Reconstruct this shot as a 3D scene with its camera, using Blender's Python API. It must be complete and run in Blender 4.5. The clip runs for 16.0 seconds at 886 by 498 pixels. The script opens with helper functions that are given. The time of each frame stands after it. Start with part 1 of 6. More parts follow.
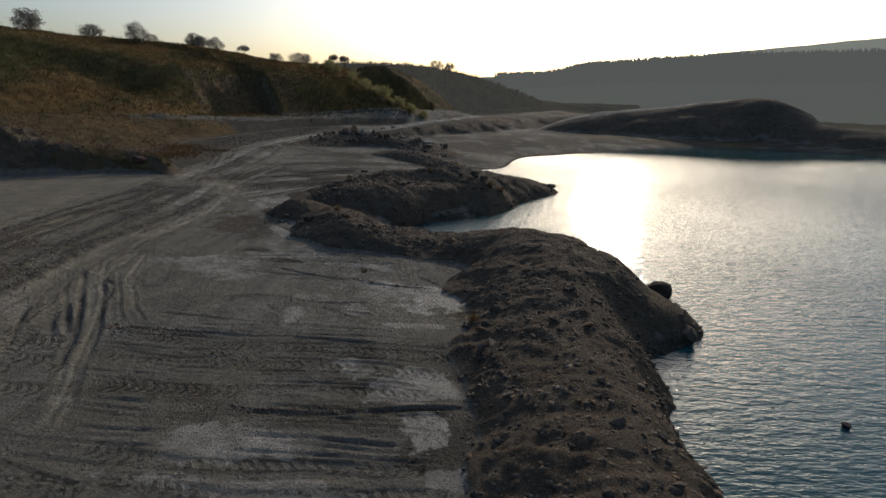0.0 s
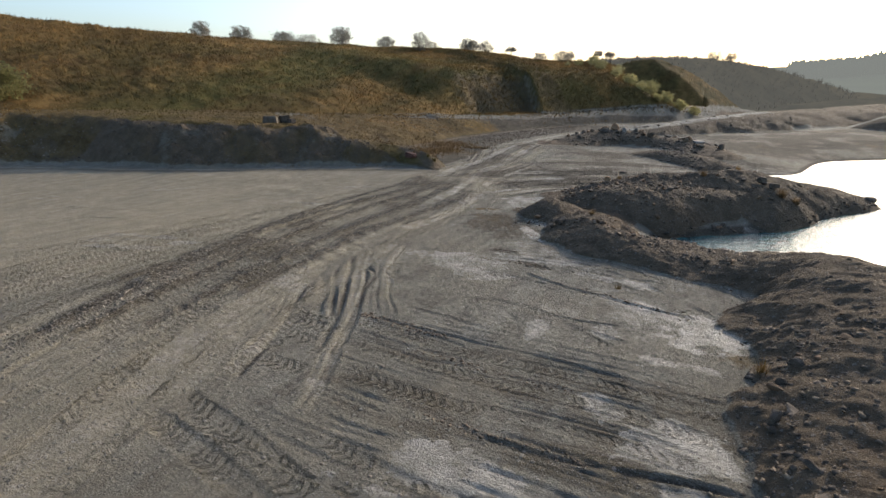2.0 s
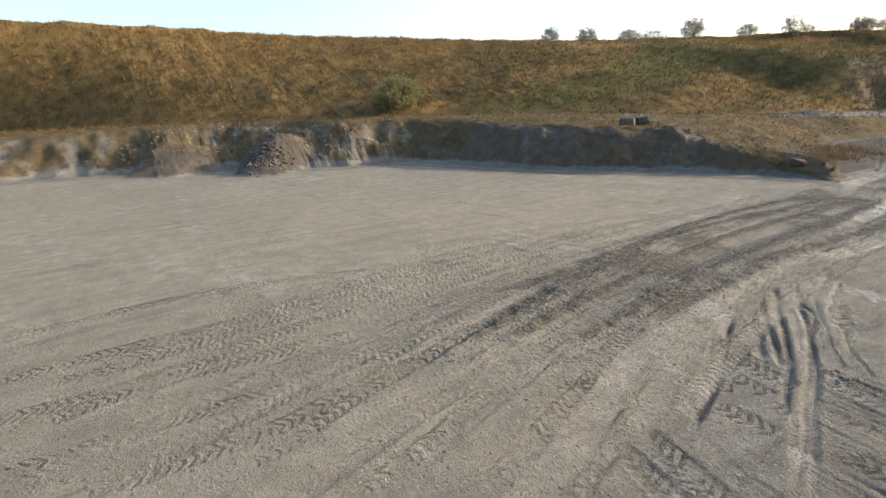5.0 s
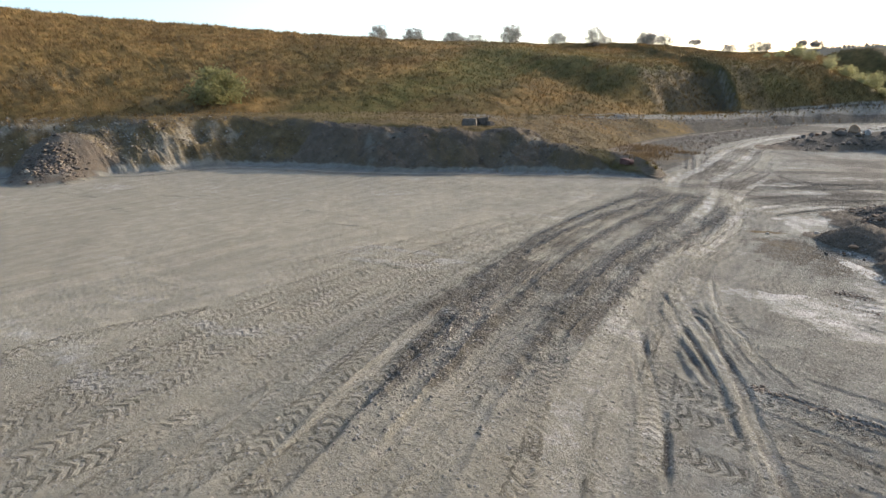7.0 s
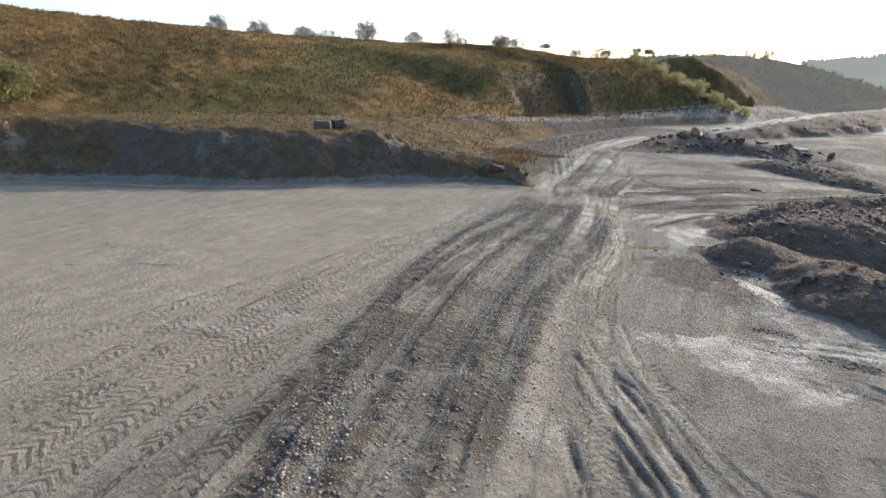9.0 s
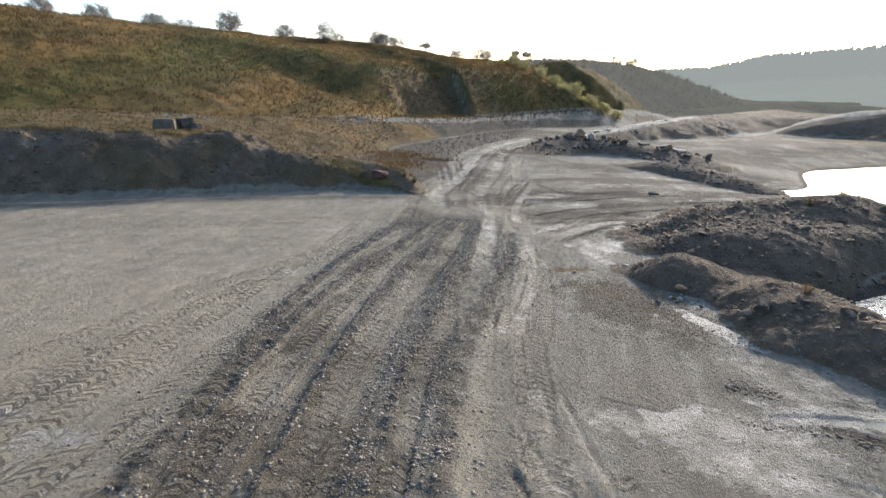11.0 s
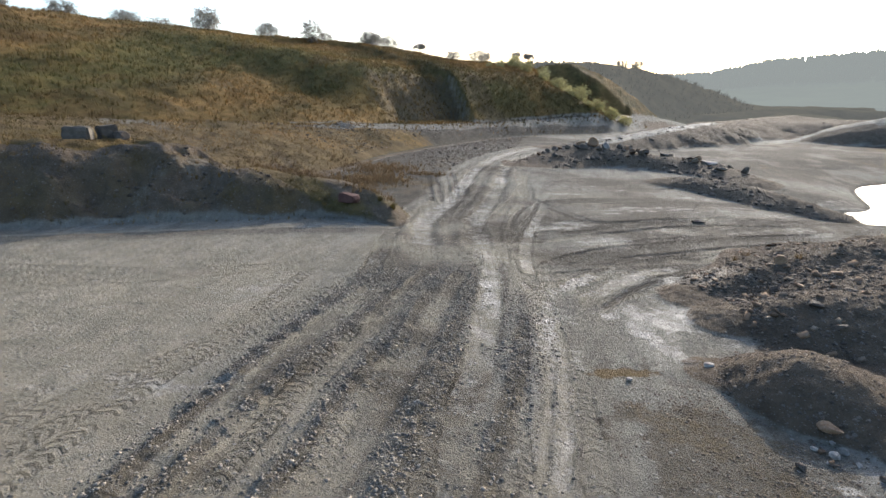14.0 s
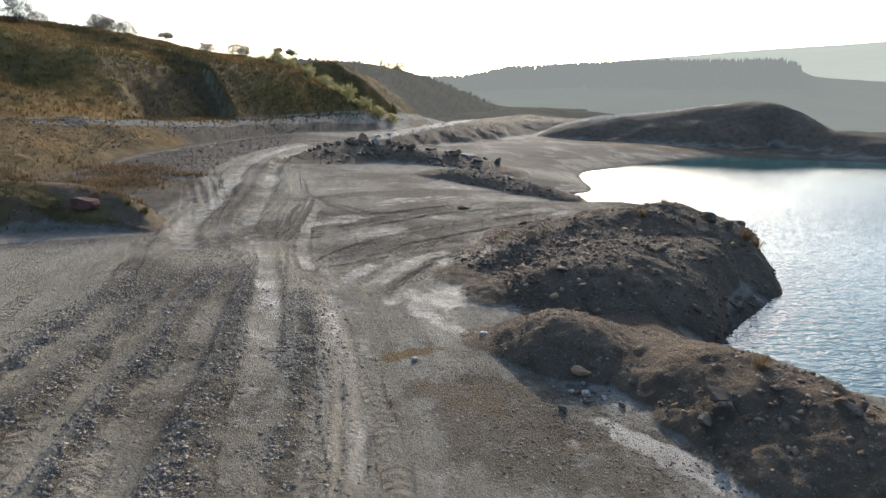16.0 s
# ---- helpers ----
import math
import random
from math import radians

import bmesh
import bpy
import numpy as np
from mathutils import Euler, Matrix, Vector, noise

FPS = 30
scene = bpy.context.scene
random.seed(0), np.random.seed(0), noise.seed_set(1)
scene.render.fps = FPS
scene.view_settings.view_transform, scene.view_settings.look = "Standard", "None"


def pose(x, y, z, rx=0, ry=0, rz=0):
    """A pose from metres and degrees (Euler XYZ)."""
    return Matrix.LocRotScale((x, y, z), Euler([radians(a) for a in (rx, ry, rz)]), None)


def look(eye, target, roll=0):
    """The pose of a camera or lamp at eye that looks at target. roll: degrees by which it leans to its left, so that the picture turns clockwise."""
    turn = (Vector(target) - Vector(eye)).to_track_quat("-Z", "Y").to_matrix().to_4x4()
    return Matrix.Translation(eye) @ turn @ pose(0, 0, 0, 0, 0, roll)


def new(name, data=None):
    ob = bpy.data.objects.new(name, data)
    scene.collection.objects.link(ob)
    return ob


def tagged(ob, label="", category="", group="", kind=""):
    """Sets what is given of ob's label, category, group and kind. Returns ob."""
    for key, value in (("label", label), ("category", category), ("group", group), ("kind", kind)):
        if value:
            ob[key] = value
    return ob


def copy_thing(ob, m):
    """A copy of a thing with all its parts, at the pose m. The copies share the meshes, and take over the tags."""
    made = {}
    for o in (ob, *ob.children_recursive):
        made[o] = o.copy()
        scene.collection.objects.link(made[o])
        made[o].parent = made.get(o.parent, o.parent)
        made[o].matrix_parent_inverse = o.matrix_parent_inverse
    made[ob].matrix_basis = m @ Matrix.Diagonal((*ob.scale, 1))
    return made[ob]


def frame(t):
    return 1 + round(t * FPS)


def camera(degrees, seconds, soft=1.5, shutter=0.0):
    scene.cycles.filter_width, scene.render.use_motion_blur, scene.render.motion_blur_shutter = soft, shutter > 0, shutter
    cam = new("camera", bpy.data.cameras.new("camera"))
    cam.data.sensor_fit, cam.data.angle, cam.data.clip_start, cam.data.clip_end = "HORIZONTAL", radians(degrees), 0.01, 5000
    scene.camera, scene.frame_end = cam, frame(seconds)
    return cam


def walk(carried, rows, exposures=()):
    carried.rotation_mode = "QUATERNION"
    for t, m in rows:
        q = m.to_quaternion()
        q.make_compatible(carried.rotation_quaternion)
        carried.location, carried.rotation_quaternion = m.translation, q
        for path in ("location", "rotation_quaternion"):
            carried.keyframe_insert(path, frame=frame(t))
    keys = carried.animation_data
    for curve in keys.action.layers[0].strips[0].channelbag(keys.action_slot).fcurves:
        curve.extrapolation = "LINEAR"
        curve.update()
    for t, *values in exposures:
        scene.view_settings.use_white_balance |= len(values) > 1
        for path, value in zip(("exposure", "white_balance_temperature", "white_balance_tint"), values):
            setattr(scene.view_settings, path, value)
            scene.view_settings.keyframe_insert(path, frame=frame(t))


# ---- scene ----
cam = camera(77.8, 16.0)
ROWS = [
    (0.0, 0.090, 0.396, 6.789, -0.06, -16.06, -1.62),
    (0.5, 0.014, 0.870, 6.805, 6.59, -16.26, -1.15),
    (1.0, -0.110, 1.327, 6.769, 13.10, -16.39, -0.65),
    (1.5, -0.310, 1.762, 6.672, 19.52, -16.46, -0.18),
    (2.0, -0.526, 2.087, 6.616, 25.56, -16.52, 0.19),
    (2.5, -0.852, 2.258, 6.548, 31.85, -16.46, 0.74),
    (3.0, -1.364, 2.243, 6.510, 38.04, -16.25, 1.26),
    (3.5, -1.978, 2.039, 6.557, 44.19, -16.06, 1.70),
    (4.0, -2.580, 1.649, 6.676, 50.24, -15.86, 2.14),
    (4.2, -2.815, 1.456, 6.723, 52.81, -15.77, 2.45),
    (4.7, -3.478, 1.018, 6.868, 56.83, -15.73, 2.74),
    (5.25, -4.323, 0.615, 7.034, 56.92, -15.94, 2.64),
    (5.8, -5.231, 0.503, 7.124, 53.46, -16.24, 2.24),
    (6.3, -6.061, 0.832, 7.066, 48.05, -16.42, 1.79),
    (6.5, -6.384, 1.021, 6.981, 45.71, -16.42, 1.63),
    (7.0, -7.204, 1.659, 6.860, 39.33, -16.55, 1.14),
    (7.5, -7.990, 2.537, 6.834, 33.07, -16.63, 0.70),
    (8.0, -8.677, 3.583, 6.834, 30.28, -16.76, 0.40),
    (8.5, -9.302, 4.770, 6.847, 26.27, -16.78, 0.21),
    (9.0, -9.884, 6.095, 6.757, 25.25, -16.70, 0.11),
    (9.5, -10.387, 7.342, 6.646, 19.55, -16.58, -0.47),
    (9.7, -10.518, 7.806, 6.591, 17.10, -16.49, -0.72),
    (10.4, -11.135, 9.537, 6.386, 12.88, -16.37, -1.06),
    (11.1, -11.674, 11.299, 6.180, 13.47, -16.35, -0.85),
    (11.8, -12.068, 13.086, 6.088, 14.29, -16.36, -0.70),
    (12.0, -12.164, 13.640, 6.081, 14.39, -16.38, -0.73),
    (12.5, -12.369, 14.881, 6.093, 13.68, -16.36, -0.78),
    (13.0, -12.564, 16.270, 6.030, 13.40, -16.30, -0.86),
    (13.5, -12.754, 17.663, 5.974, 13.46, -16.09, -0.94),
    (14.0, -12.843, 18.690, 5.947, 13.22, -15.85, -0.96),
    (14.5, -12.809, 18.991, 5.767, 9.68, -16.27, -1.05),
    (15.0, -12.782, 19.019, 5.596, 3.14, -15.98, -1.50),
    (15.5, -12.752, 19.037, 5.553, -3.36, -15.61, -1.84),
    (16.0, -12.727, 19.002, 5.632, -9.80, -15.30, -2.03),
]
EXPOSURES = [(0.0, -0.32, 6450, 10), (1.0, 0.15, 6550, 10), (2.0, 1.06, 6650, 10), (4.0, 1.73, 6750, 10), (8.0, 1.7, 6350, 10), (12.0, 1.62, 6250, 10), (14.0, 1.58, 6250, 10), (14.5, 1.7, 6250, 10), (16.0, 1.36, 6300, 10)]
walk(cam, [(t, pose(x, y, z, 90 + pitch, roll, yaw)) for t, x, y, z, yaw, pitch, roll in ROWS], EXPOSURES)

# world, sun, exposure
SUN_AZ, SUN_EL = 18.0, 19.0          # degrees right of +y, above the horizon
world = bpy.data.worlds.new("sky")
scene.world = world
world.use_nodes = True
wn = world.node_tree
sky = wn.nodes.new("ShaderNodeTexSky")
sky.sky_type = 'NISHITA'
sky.sun_disc = False
sky.sun_elevation, sky.sun_rotation = radians(SUN_EL), radians(SUN_AZ)
sky.air_density, sky.dust_density, sky.ozone_density = 1.0, 3.0, 3.0
wn.nodes["Background"].inputs["Strength"].default_value = 0.15
wn.links.new(sky.outputs["Color"], wn.nodes["Background"].inputs["Color"])

sun = new("sun", bpy.data.lights.new("sun", 'SUN'))
sun.data.energy, sun.data.angle, sun.data.color = 2.35, radians(0.6), (1.0, 0.9, 0.77)
sd = Vector((math.sin(radians(SUN_AZ)) * math.cos(radians(SUN_EL)), math.cos(radians(SUN_AZ)) * math.cos(radians(SUN_EL)), math.sin(radians(SUN_EL))))
sun.matrix_world = look(sd * 300, (0, 0, 0))


# ---- materials ----
def mat(name):
    m = bpy.data.materials.new(name)
    m.use_nodes = True
    return m, m.node_tree, m.node_tree.nodes["Principled BSDF"]


def node(nt, kind, **sets):
    n = nt.nodes.new(kind)
    for k, v in sets.items():
        n.inputs[k.replace("_", " ")].default_value = v
    return n


def noise_tex(nt, vec, scale, detail=4.0, rough=0.6):
    n = node(nt, "ShaderNodeTexNoise", Scale=scale, Detail=detail, Roughness=rough)
    nt.links.new(vec, n.inputs["Vector"])
    return n.outputs["Fac"]


def ramp(nt, fac, *stops):
    r = nt.nodes.new("ShaderNodeValToRGB")
    e = r.color_ramp.elements
    while len(e) < len(stops):
        e.new(0.5)
    for i, (p, c) in enumerate(stops):
        e[i].position, e[i].color = p, (*c, 1.0) if len(c) == 3 else c
    nt.links.new(fac, r.inputs["Fac"])
    return r.outputs["Color"]


def grey(nt, fac, a, b):
    """fac remapped so that a gives 0 and b gives 1"""
    r = node(nt, "ShaderNodeMapRange", From_Min=a, From_Max=b)
    nt.links.new(fac, r.inputs["Value"])
    return r.outputs["Result"]


def mix(nt, fac, a, b, kind="MIX"):
    m = nt.nodes.new("ShaderNodeMix")
    m.data_type, m.blend_type = "RGBA", kind
    for sock, v in ((m.inputs[0], fac), (m.inputs[6], a), (m.inputs[7], b)):
        if isinstance(v, (int, float)):
            sock.default_value = v
        elif isinstance(v, tuple):
            sock.default_value = (*v, 1.0)
        else:
            nt.links.new(v, sock)
    return m.outputs[2]


def calc(nt, op, a, b=0.0, c=0.0, clamp=False):
    m = nt.nodes.new("ShaderNodeMath")
    m.operation, m.use_clamp = op, clamp
    for sock, v in zip(m.inputs, (a, b, c)):
        if isinstance(v, (int, float)):
            sock.default_value = v
        else:
            nt.links.new(v, sock)
    return m.outputs[0]


def attr(nt, name):
    a = nt.nodes.new("ShaderNodeAttribute")
    a.attribute_name = name
    return a


def bump(nt, bsdf, height, strength=1.0, distance=0.05, before=None):
    b = node(nt, "ShaderNodeBump", Strength=strength, Distance=distance)
    nt.links.new(height, b.inputs["Height"])
    if before:
        nt.links.new(before, b.inputs["Normal"])
    nt.links.new(b.outputs["Normal"], bsdf.inputs["Normal"])
    return b.outputs["Normal"]


def grass_colour(nt, pos):
    """rough hill grass in patches: straw, rust and olive"""
    mp = node(nt, "ShaderNodeMapping", Rotation=(0, 0, radians(35)), Scale=(1.0, 0.45, 1.0))
    nt.links.new(pos, mp.inputs["Vector"])
    g1, g2, g3 = noise_tex(nt, mp.outputs["Vector"], 0.09, 4, 0.6), noise_tex(nt, pos, 0.7, 6, 0.7), noise_tex(nt, mp.outputs["Vector"], 0.04, 3, 0.5)
    straw = mix(nt, grey(nt, g2, 0.34, 0.66), (0.1, 0.063, 0.021), (0.225, 0.135, 0.049))
    olive = mix(nt, grey(nt, g2, 0.35, 0.65), (0.052, 0.04, 0.015), (0.11, 0.079, 0.029))
    green = mix(nt, grey(nt, g2, 0.35, 0.65), (0.052, 0.07, 0.014), (0.1, 0.112, 0.03))
    sx = nt.nodes.new("ShaderNodeSeparateXYZ")
    nt.links.new(pos, sx.inputs["Vector"])
    dry = node(nt, "ShaderNodeMapRange", From_Min=-88.0, From_Max=-62.0, To_Min=0.2, To_Max=1.0)     # drier towards the open end of the hill
    nt.links.new(sx.outputs[0], dry.inputs["Value"])
    grass = mix(nt, calc(nt, 'MULTIPLY', grey(nt, g1, 0.44, 0.56), dry.outputs["Result"]), straw, olive)
    grass = mix(nt, calc(nt, 'MULTIPLY', grey(nt, g3, 0.55, 0.64), 0.25), grass, green)
    grass = mix(nt, calc(nt, 'MULTIPLY', grey(nt, noise_tex(nt, mp.outputs["Vector"], 0.16, 6, 0.7), 0.52, 0.64), 0.55), grass, (0.088, 0.05, 0.02))
    return mix(nt, calc(nt, 'MULTIPLY', grey(nt, noise_tex(nt, pos, 2.0, 6, 0.8), 0.52, 0.74), 0.5), grass, (0.026, 0.022, 0.01)), g2


def ground_material():
    m, nt, p = mat("quarry_ground")
    pos = nt.nodes.new("ShaderNodeNewGeometry").outputs["Position"]
    big, mid, fine = noise_tex(nt, pos, 0.11, 5), noise_tex(nt, pos, 1.3, 6, 0.65), noise_tex(nt, pos, 14.0, 6, 0.7)
    grit = noise_tex(nt, pos, 45.0, 3, 0.7)
    # dried grey clay
    clay = mix(nt, grey(nt, mid, 0.3, 0.7), (0.116, 0.105, 0.084), (0.245, 0.225, 0.184))
    clay = mix(nt, calc(nt, 'MULTIPLY', grey(nt, noise_tex(nt, pos, 3.2, 7, 0.75), 0.42, 0.7), 0.55), clay, (0.105, 0.095, 0.074))
    clay = mix(nt, grey(nt, big, 0.4, 0.62), clay, (0.176, 0.156, 0.12))
    clay = mix(nt, calc(nt, 'MULTIPLY', grey(nt, fine, 0.5, 0.78), 0.5), clay, (0.087, 0.078, 0.061))
    # scuffed drag of wheels: long dark smears, and pale polished crust between them
    mp = node(nt, "ShaderNodeMapping", Rotation=(0, 0, radians(8)), Scale=(1.7, 0.42, 1.0))
    nt.links.new(pos, mp.inputs["Vector"])
    drag, worn = noise_tex(nt, mp.outputs["Vector"], 0.75, 9, 0.72), noise_tex(nt, mp.outputs["Vector"], 0.42, 9, 0.7)
    clay = mix(nt, calc(nt, 'MULTIPLY', grey(nt, worn, 0.5, 0.63), 0.6), clay, (0.245, 0.228, 0.19))
    clay = mix(nt, calc(nt, 'MULTIPLY', grey(nt, drag, 0.5, 0.64), 0.62), clay, (0.088, 0.08, 0.064))
    clay = mix(nt, calc(nt, 'MULTIPLY', grey(nt, noise_tex(nt, pos, 0.33, 6, 0.65), 0.5, 0.66), 0.4), clay, (0.165, 0.138, 0.1))
    crumb = noise_tex(nt, pos, 7.5, 9, 0.82)
    clay = mix(nt, calc(nt, 'MULTIPLY', grey(nt, crumb, 0.53, 0.66), 0.5), clay, (0.085, 0.077, 0.061))
    clay = mix(nt, calc(nt, 'MULTIPLY', grey(nt, crumb, 0.46, 0.34), 0.35), clay, (0.29, 0.268, 0.222))
    # wheel-swept streaks along the way of the traffic, and the dusty open floor with its sunlit brightness painted in
    def streak(turn, amount, where):
        mp = node(nt, "ShaderNodeMapping", Rotation=(0, 0, radians(turn)), Scale=(1.5, 0.14, 1.0))
        nt.links.new(pos, mp.inputs["Vector"])
        f = calc(nt, 'MULTIPLY', grey(nt, noise_tex(nt, mp.outputs["Vector"], 1.0, 7, 0.75), 0.42, 0.7), grey(nt, big, 0.38, 0.56))
        return calc(nt, 'MULTIPLY', calc(nt, 'MULTIPLY', f, amount), where)
    across = attr(nt, "across").outputs["Fac"]
    s1 = streak(6, 0.5, calc(nt, 'SUBTRACT', 1.0, across))
    s2 = streak(88, 0.55, across)
    streaks = calc(nt, 'MAXIMUM', s1, s2)
    clay = mix(nt, calc(nt, 'MULTIPLY', attr(nt, "dust").outputs["Fac"], 0.85), clay, mix(nt, grey(nt, mid, 0.3, 0.7), (0.226, 0.192, 0.134), (0.325, 0.28, 0.2)))
    clay = mix(nt, streaks, clay, (0.098, 0.088, 0.068))
    # compacted dark stone
    stone = mix(nt, grey(nt, fine, 0.35, 0.7), (0.056, 0.047, 0.034), (0.13, 0.11, 0.08))
    stone = mix(nt, calc(nt, 'MULTIPLY', grey(nt, grit, 0.55, 0.75), 0.7), stone, (0.186, 0.171, 0.138))
    # tipped shale soil of the mounds
    soil = mix(nt, grey(nt, mid, 0.32, 0.68), (0.068, 0.05, 0.033), (0.135, 0.102, 0.069))
    soil = mix(nt, calc(nt, 'MULTIPLY', grey(nt, fine, 0.52, 0.75), 0.75), soil, (0.16, 0.13, 0.1))
    soil = mix(nt, calc(nt, 'MULTIPLY', grey(nt, noise_tex(nt, pos, 0.5, 7, 0.7), 0.5, 0.66), 0.6), soil, (0.115, 0.086, 0.058))
    soil = mix(nt, calc(nt, 'MULTIPLY', grey(nt, noise_tex(nt, pos, 7.0, 5, 0.75), 0.55, 0.7), 0.6), soil, (0.03, 0.024, 0.019))
    # salt-white dried silt
    pale = mix(nt, grey(nt, mid, 0.3, 0.72), (0.205, 0.19, 0.16), (0.36, 0.336, 0.29))
    # damp clay; the shadow painted into grooves takes this colour too
    damp = mix(nt, grey(nt, mid, 0.3, 0.7), (0.047, 0.04, 0.031), (0.085, 0.073, 0.056))
    grass, g2 = grass_colour(nt, pos)
    rust = mix(nt, grey(nt, g2, 0.36, 0.66), (0.068, 0.046, 0.022), (0.145, 0.104, 0.05))

    def ragged(name, lo=0.35, hi=0.65, amount=0.55):
        f = calc(nt, 'ADD', attr(nt, name).outputs["Fac"], calc(nt, 'MULTIPLY', calc(nt, 'SUBTRACT', calc(nt, 'ADD', calc(nt, 'MULTIPLY', mid, 0.6), calc(nt, 'MULTIPLY', fine, 0.4)), 0.5), amount * 2))
        return grey(nt, f, lo, hi)
    col = clay
    col = mix(nt, ragged("stone"), col, stone)
    col = mix(nt, ragged("damp"), col, damp)
    crust = calc(nt, 'ADD', calc(nt, 'MULTIPLY', noise_tex(nt, pos, 3.4, 8, 0.8), 0.9), calc(nt, 'MULTIPLY', mid, 0.5))
    crust = calc(nt, 'ADD', attr(nt, "pale").outputs["Fac"], calc(nt, 'MULTIPLY', calc(nt, 'SUBTRACT', crust, 0.7), 2.2))
    crust = calc(nt, 'MULTIPLY', grey(nt, crust, 0.34, 1.0), 0.8)
    col = mix(nt, crust, col, pale)
    col = mix(nt, ragged("soil"), col, soil)
    col = mix(nt, ragged("grass"), col, grass)
    col = mix(nt, ragged("rust"), col, rust)
    nt.links.new(col, p.inputs["Base Color"])
    # the salty crust keeps a damp sheen
    nt.links.new(grey(nt, crust, 3.0, -0.2), p.inputs["Roughness"])
    sheen = node(nt, "ShaderNodeMapRange", From_Min=0.1, From_Max=0.9, To_Min=0.05, To_Max=0.24)
    nt.links.new(crust, sheen.inputs["Value"])
    nt.links.new(sheen.outputs["Result"], p.inputs["Specular IOR Level"])
    # fine gravel lying on everything bare
    def gravel(scale, lo, hi):
        vo = nt.nodes.new("ShaderNodeTexVoronoi")
        vo.inputs["Scale"].default_value = scale
        nt.links.new(pos, vo.inputs["Vector"])
        sep = nt.nodes.new("ShaderNodeSeparateColor")
        nt.links.new(vo.outputs["Color"], sep.inputs["Color"])
        here = calc(nt, 'MULTIPLY', grey(nt, vo.outputs["Distance"], 0.42, 0.3), calc(nt, 'GREATER_THAN', calc(nt, 'ADD', sep.outputs[0], calc(nt, 'MULTIPLY', mid, 0.5)), lo))
        tone = mix(nt, sep.outputs[1], (0.06, 0.055, 0.05), (hi, hi * 0.94, hi * 0.84))
        return calc(nt, 'MULTIPLY', here, bare), tone
    bare = calc(nt, 'SUBTRACT', 1.0, calc(nt, 'MAXIMUM', attr(nt, "grass").outputs["Fac"], calc(nt, 'MAXIMUM', attr(nt, "rust").outputs["Fac"], calc(nt, 'MULTIPLY', attr(nt, "soil").outputs["Fac"], 0.3))), clamp=True)
    k1, t1 = gravel(9.0, 1.1, 0.3)
    k2, t2 = gravel(24.0, 0.84, 0.3)
    col = mix(nt, calc(nt, 'MULTIPLY', k2, 0.55), col, t2)
    col = mix(nt, calc(nt, 'MULTIPLY', k1, 0.55), col, t1)
    nt.links.new(col, p.inputs["Base Color"])
    # relief: clods and grit, and the lugs of the tyre tracks
    lumps = noise_tex(nt, pos, 4.5, 6, 0.72)
    rough = calc(nt, 'ADD', calc(nt, 'SUBTRACT', calc(nt, 'MULTIPLY', lumps, 0.9), calc(nt, 'MULTIPLY', streaks, 0.4)), calc(nt, 'ADD', calc(nt, 'MULTIPLY', fine, 0.6), calc(nt, 'MULTIPLY', grit, 0.35)))
    trk = nt.nodes.new("ShaderNodeSeparateXYZ")
    nt.links.new(attr(nt, "track").outputs["Vector"], trk.inputs["Vector"])
    u, v, k = trk.outputs
    lug = calc(nt, 'SINE', calc(nt, 'MULTIPLY', calc(nt, 'ADD', calc(nt, 'ADD', u, calc(nt, 'MULTIPLY', lumps, 0.12)), calc(nt, 'MULTIPLY', calc(nt, 'ABSOLUTE', v), 0.7)), 2 * math.pi / 0.23))
    lug = calc(nt, 'MULTIPLY', calc(nt, 'MULTIPLY', grey(nt, lug, -0.2, 0.4), k), grey(nt, calc(nt, 'ADD', mid, calc(nt, 'MULTIPLY', lumps, 0.6)), 0.74, 1.0))
    rough = calc(nt, 'ADD', rough, calc(nt, 'ADD', calc(nt, 'MULTIPLY', k1, 0.4), calc(nt, 'MULTIPLY', k2, 0.14)))
    n1 = bump(nt, p, rough, 1.0, 0.1)
    bump(nt, p, lug, 1.0, 0.06, n1)
    # gaps of the tread also darkened in colour, imitating the shade in the prints
    col = mix(nt, calc(nt, 'MULTIPLY', lug, 0.16), col, (0.085, 0.078, 0.064))
    nt.links.new(col, p.inputs["Base Color"])
    return m


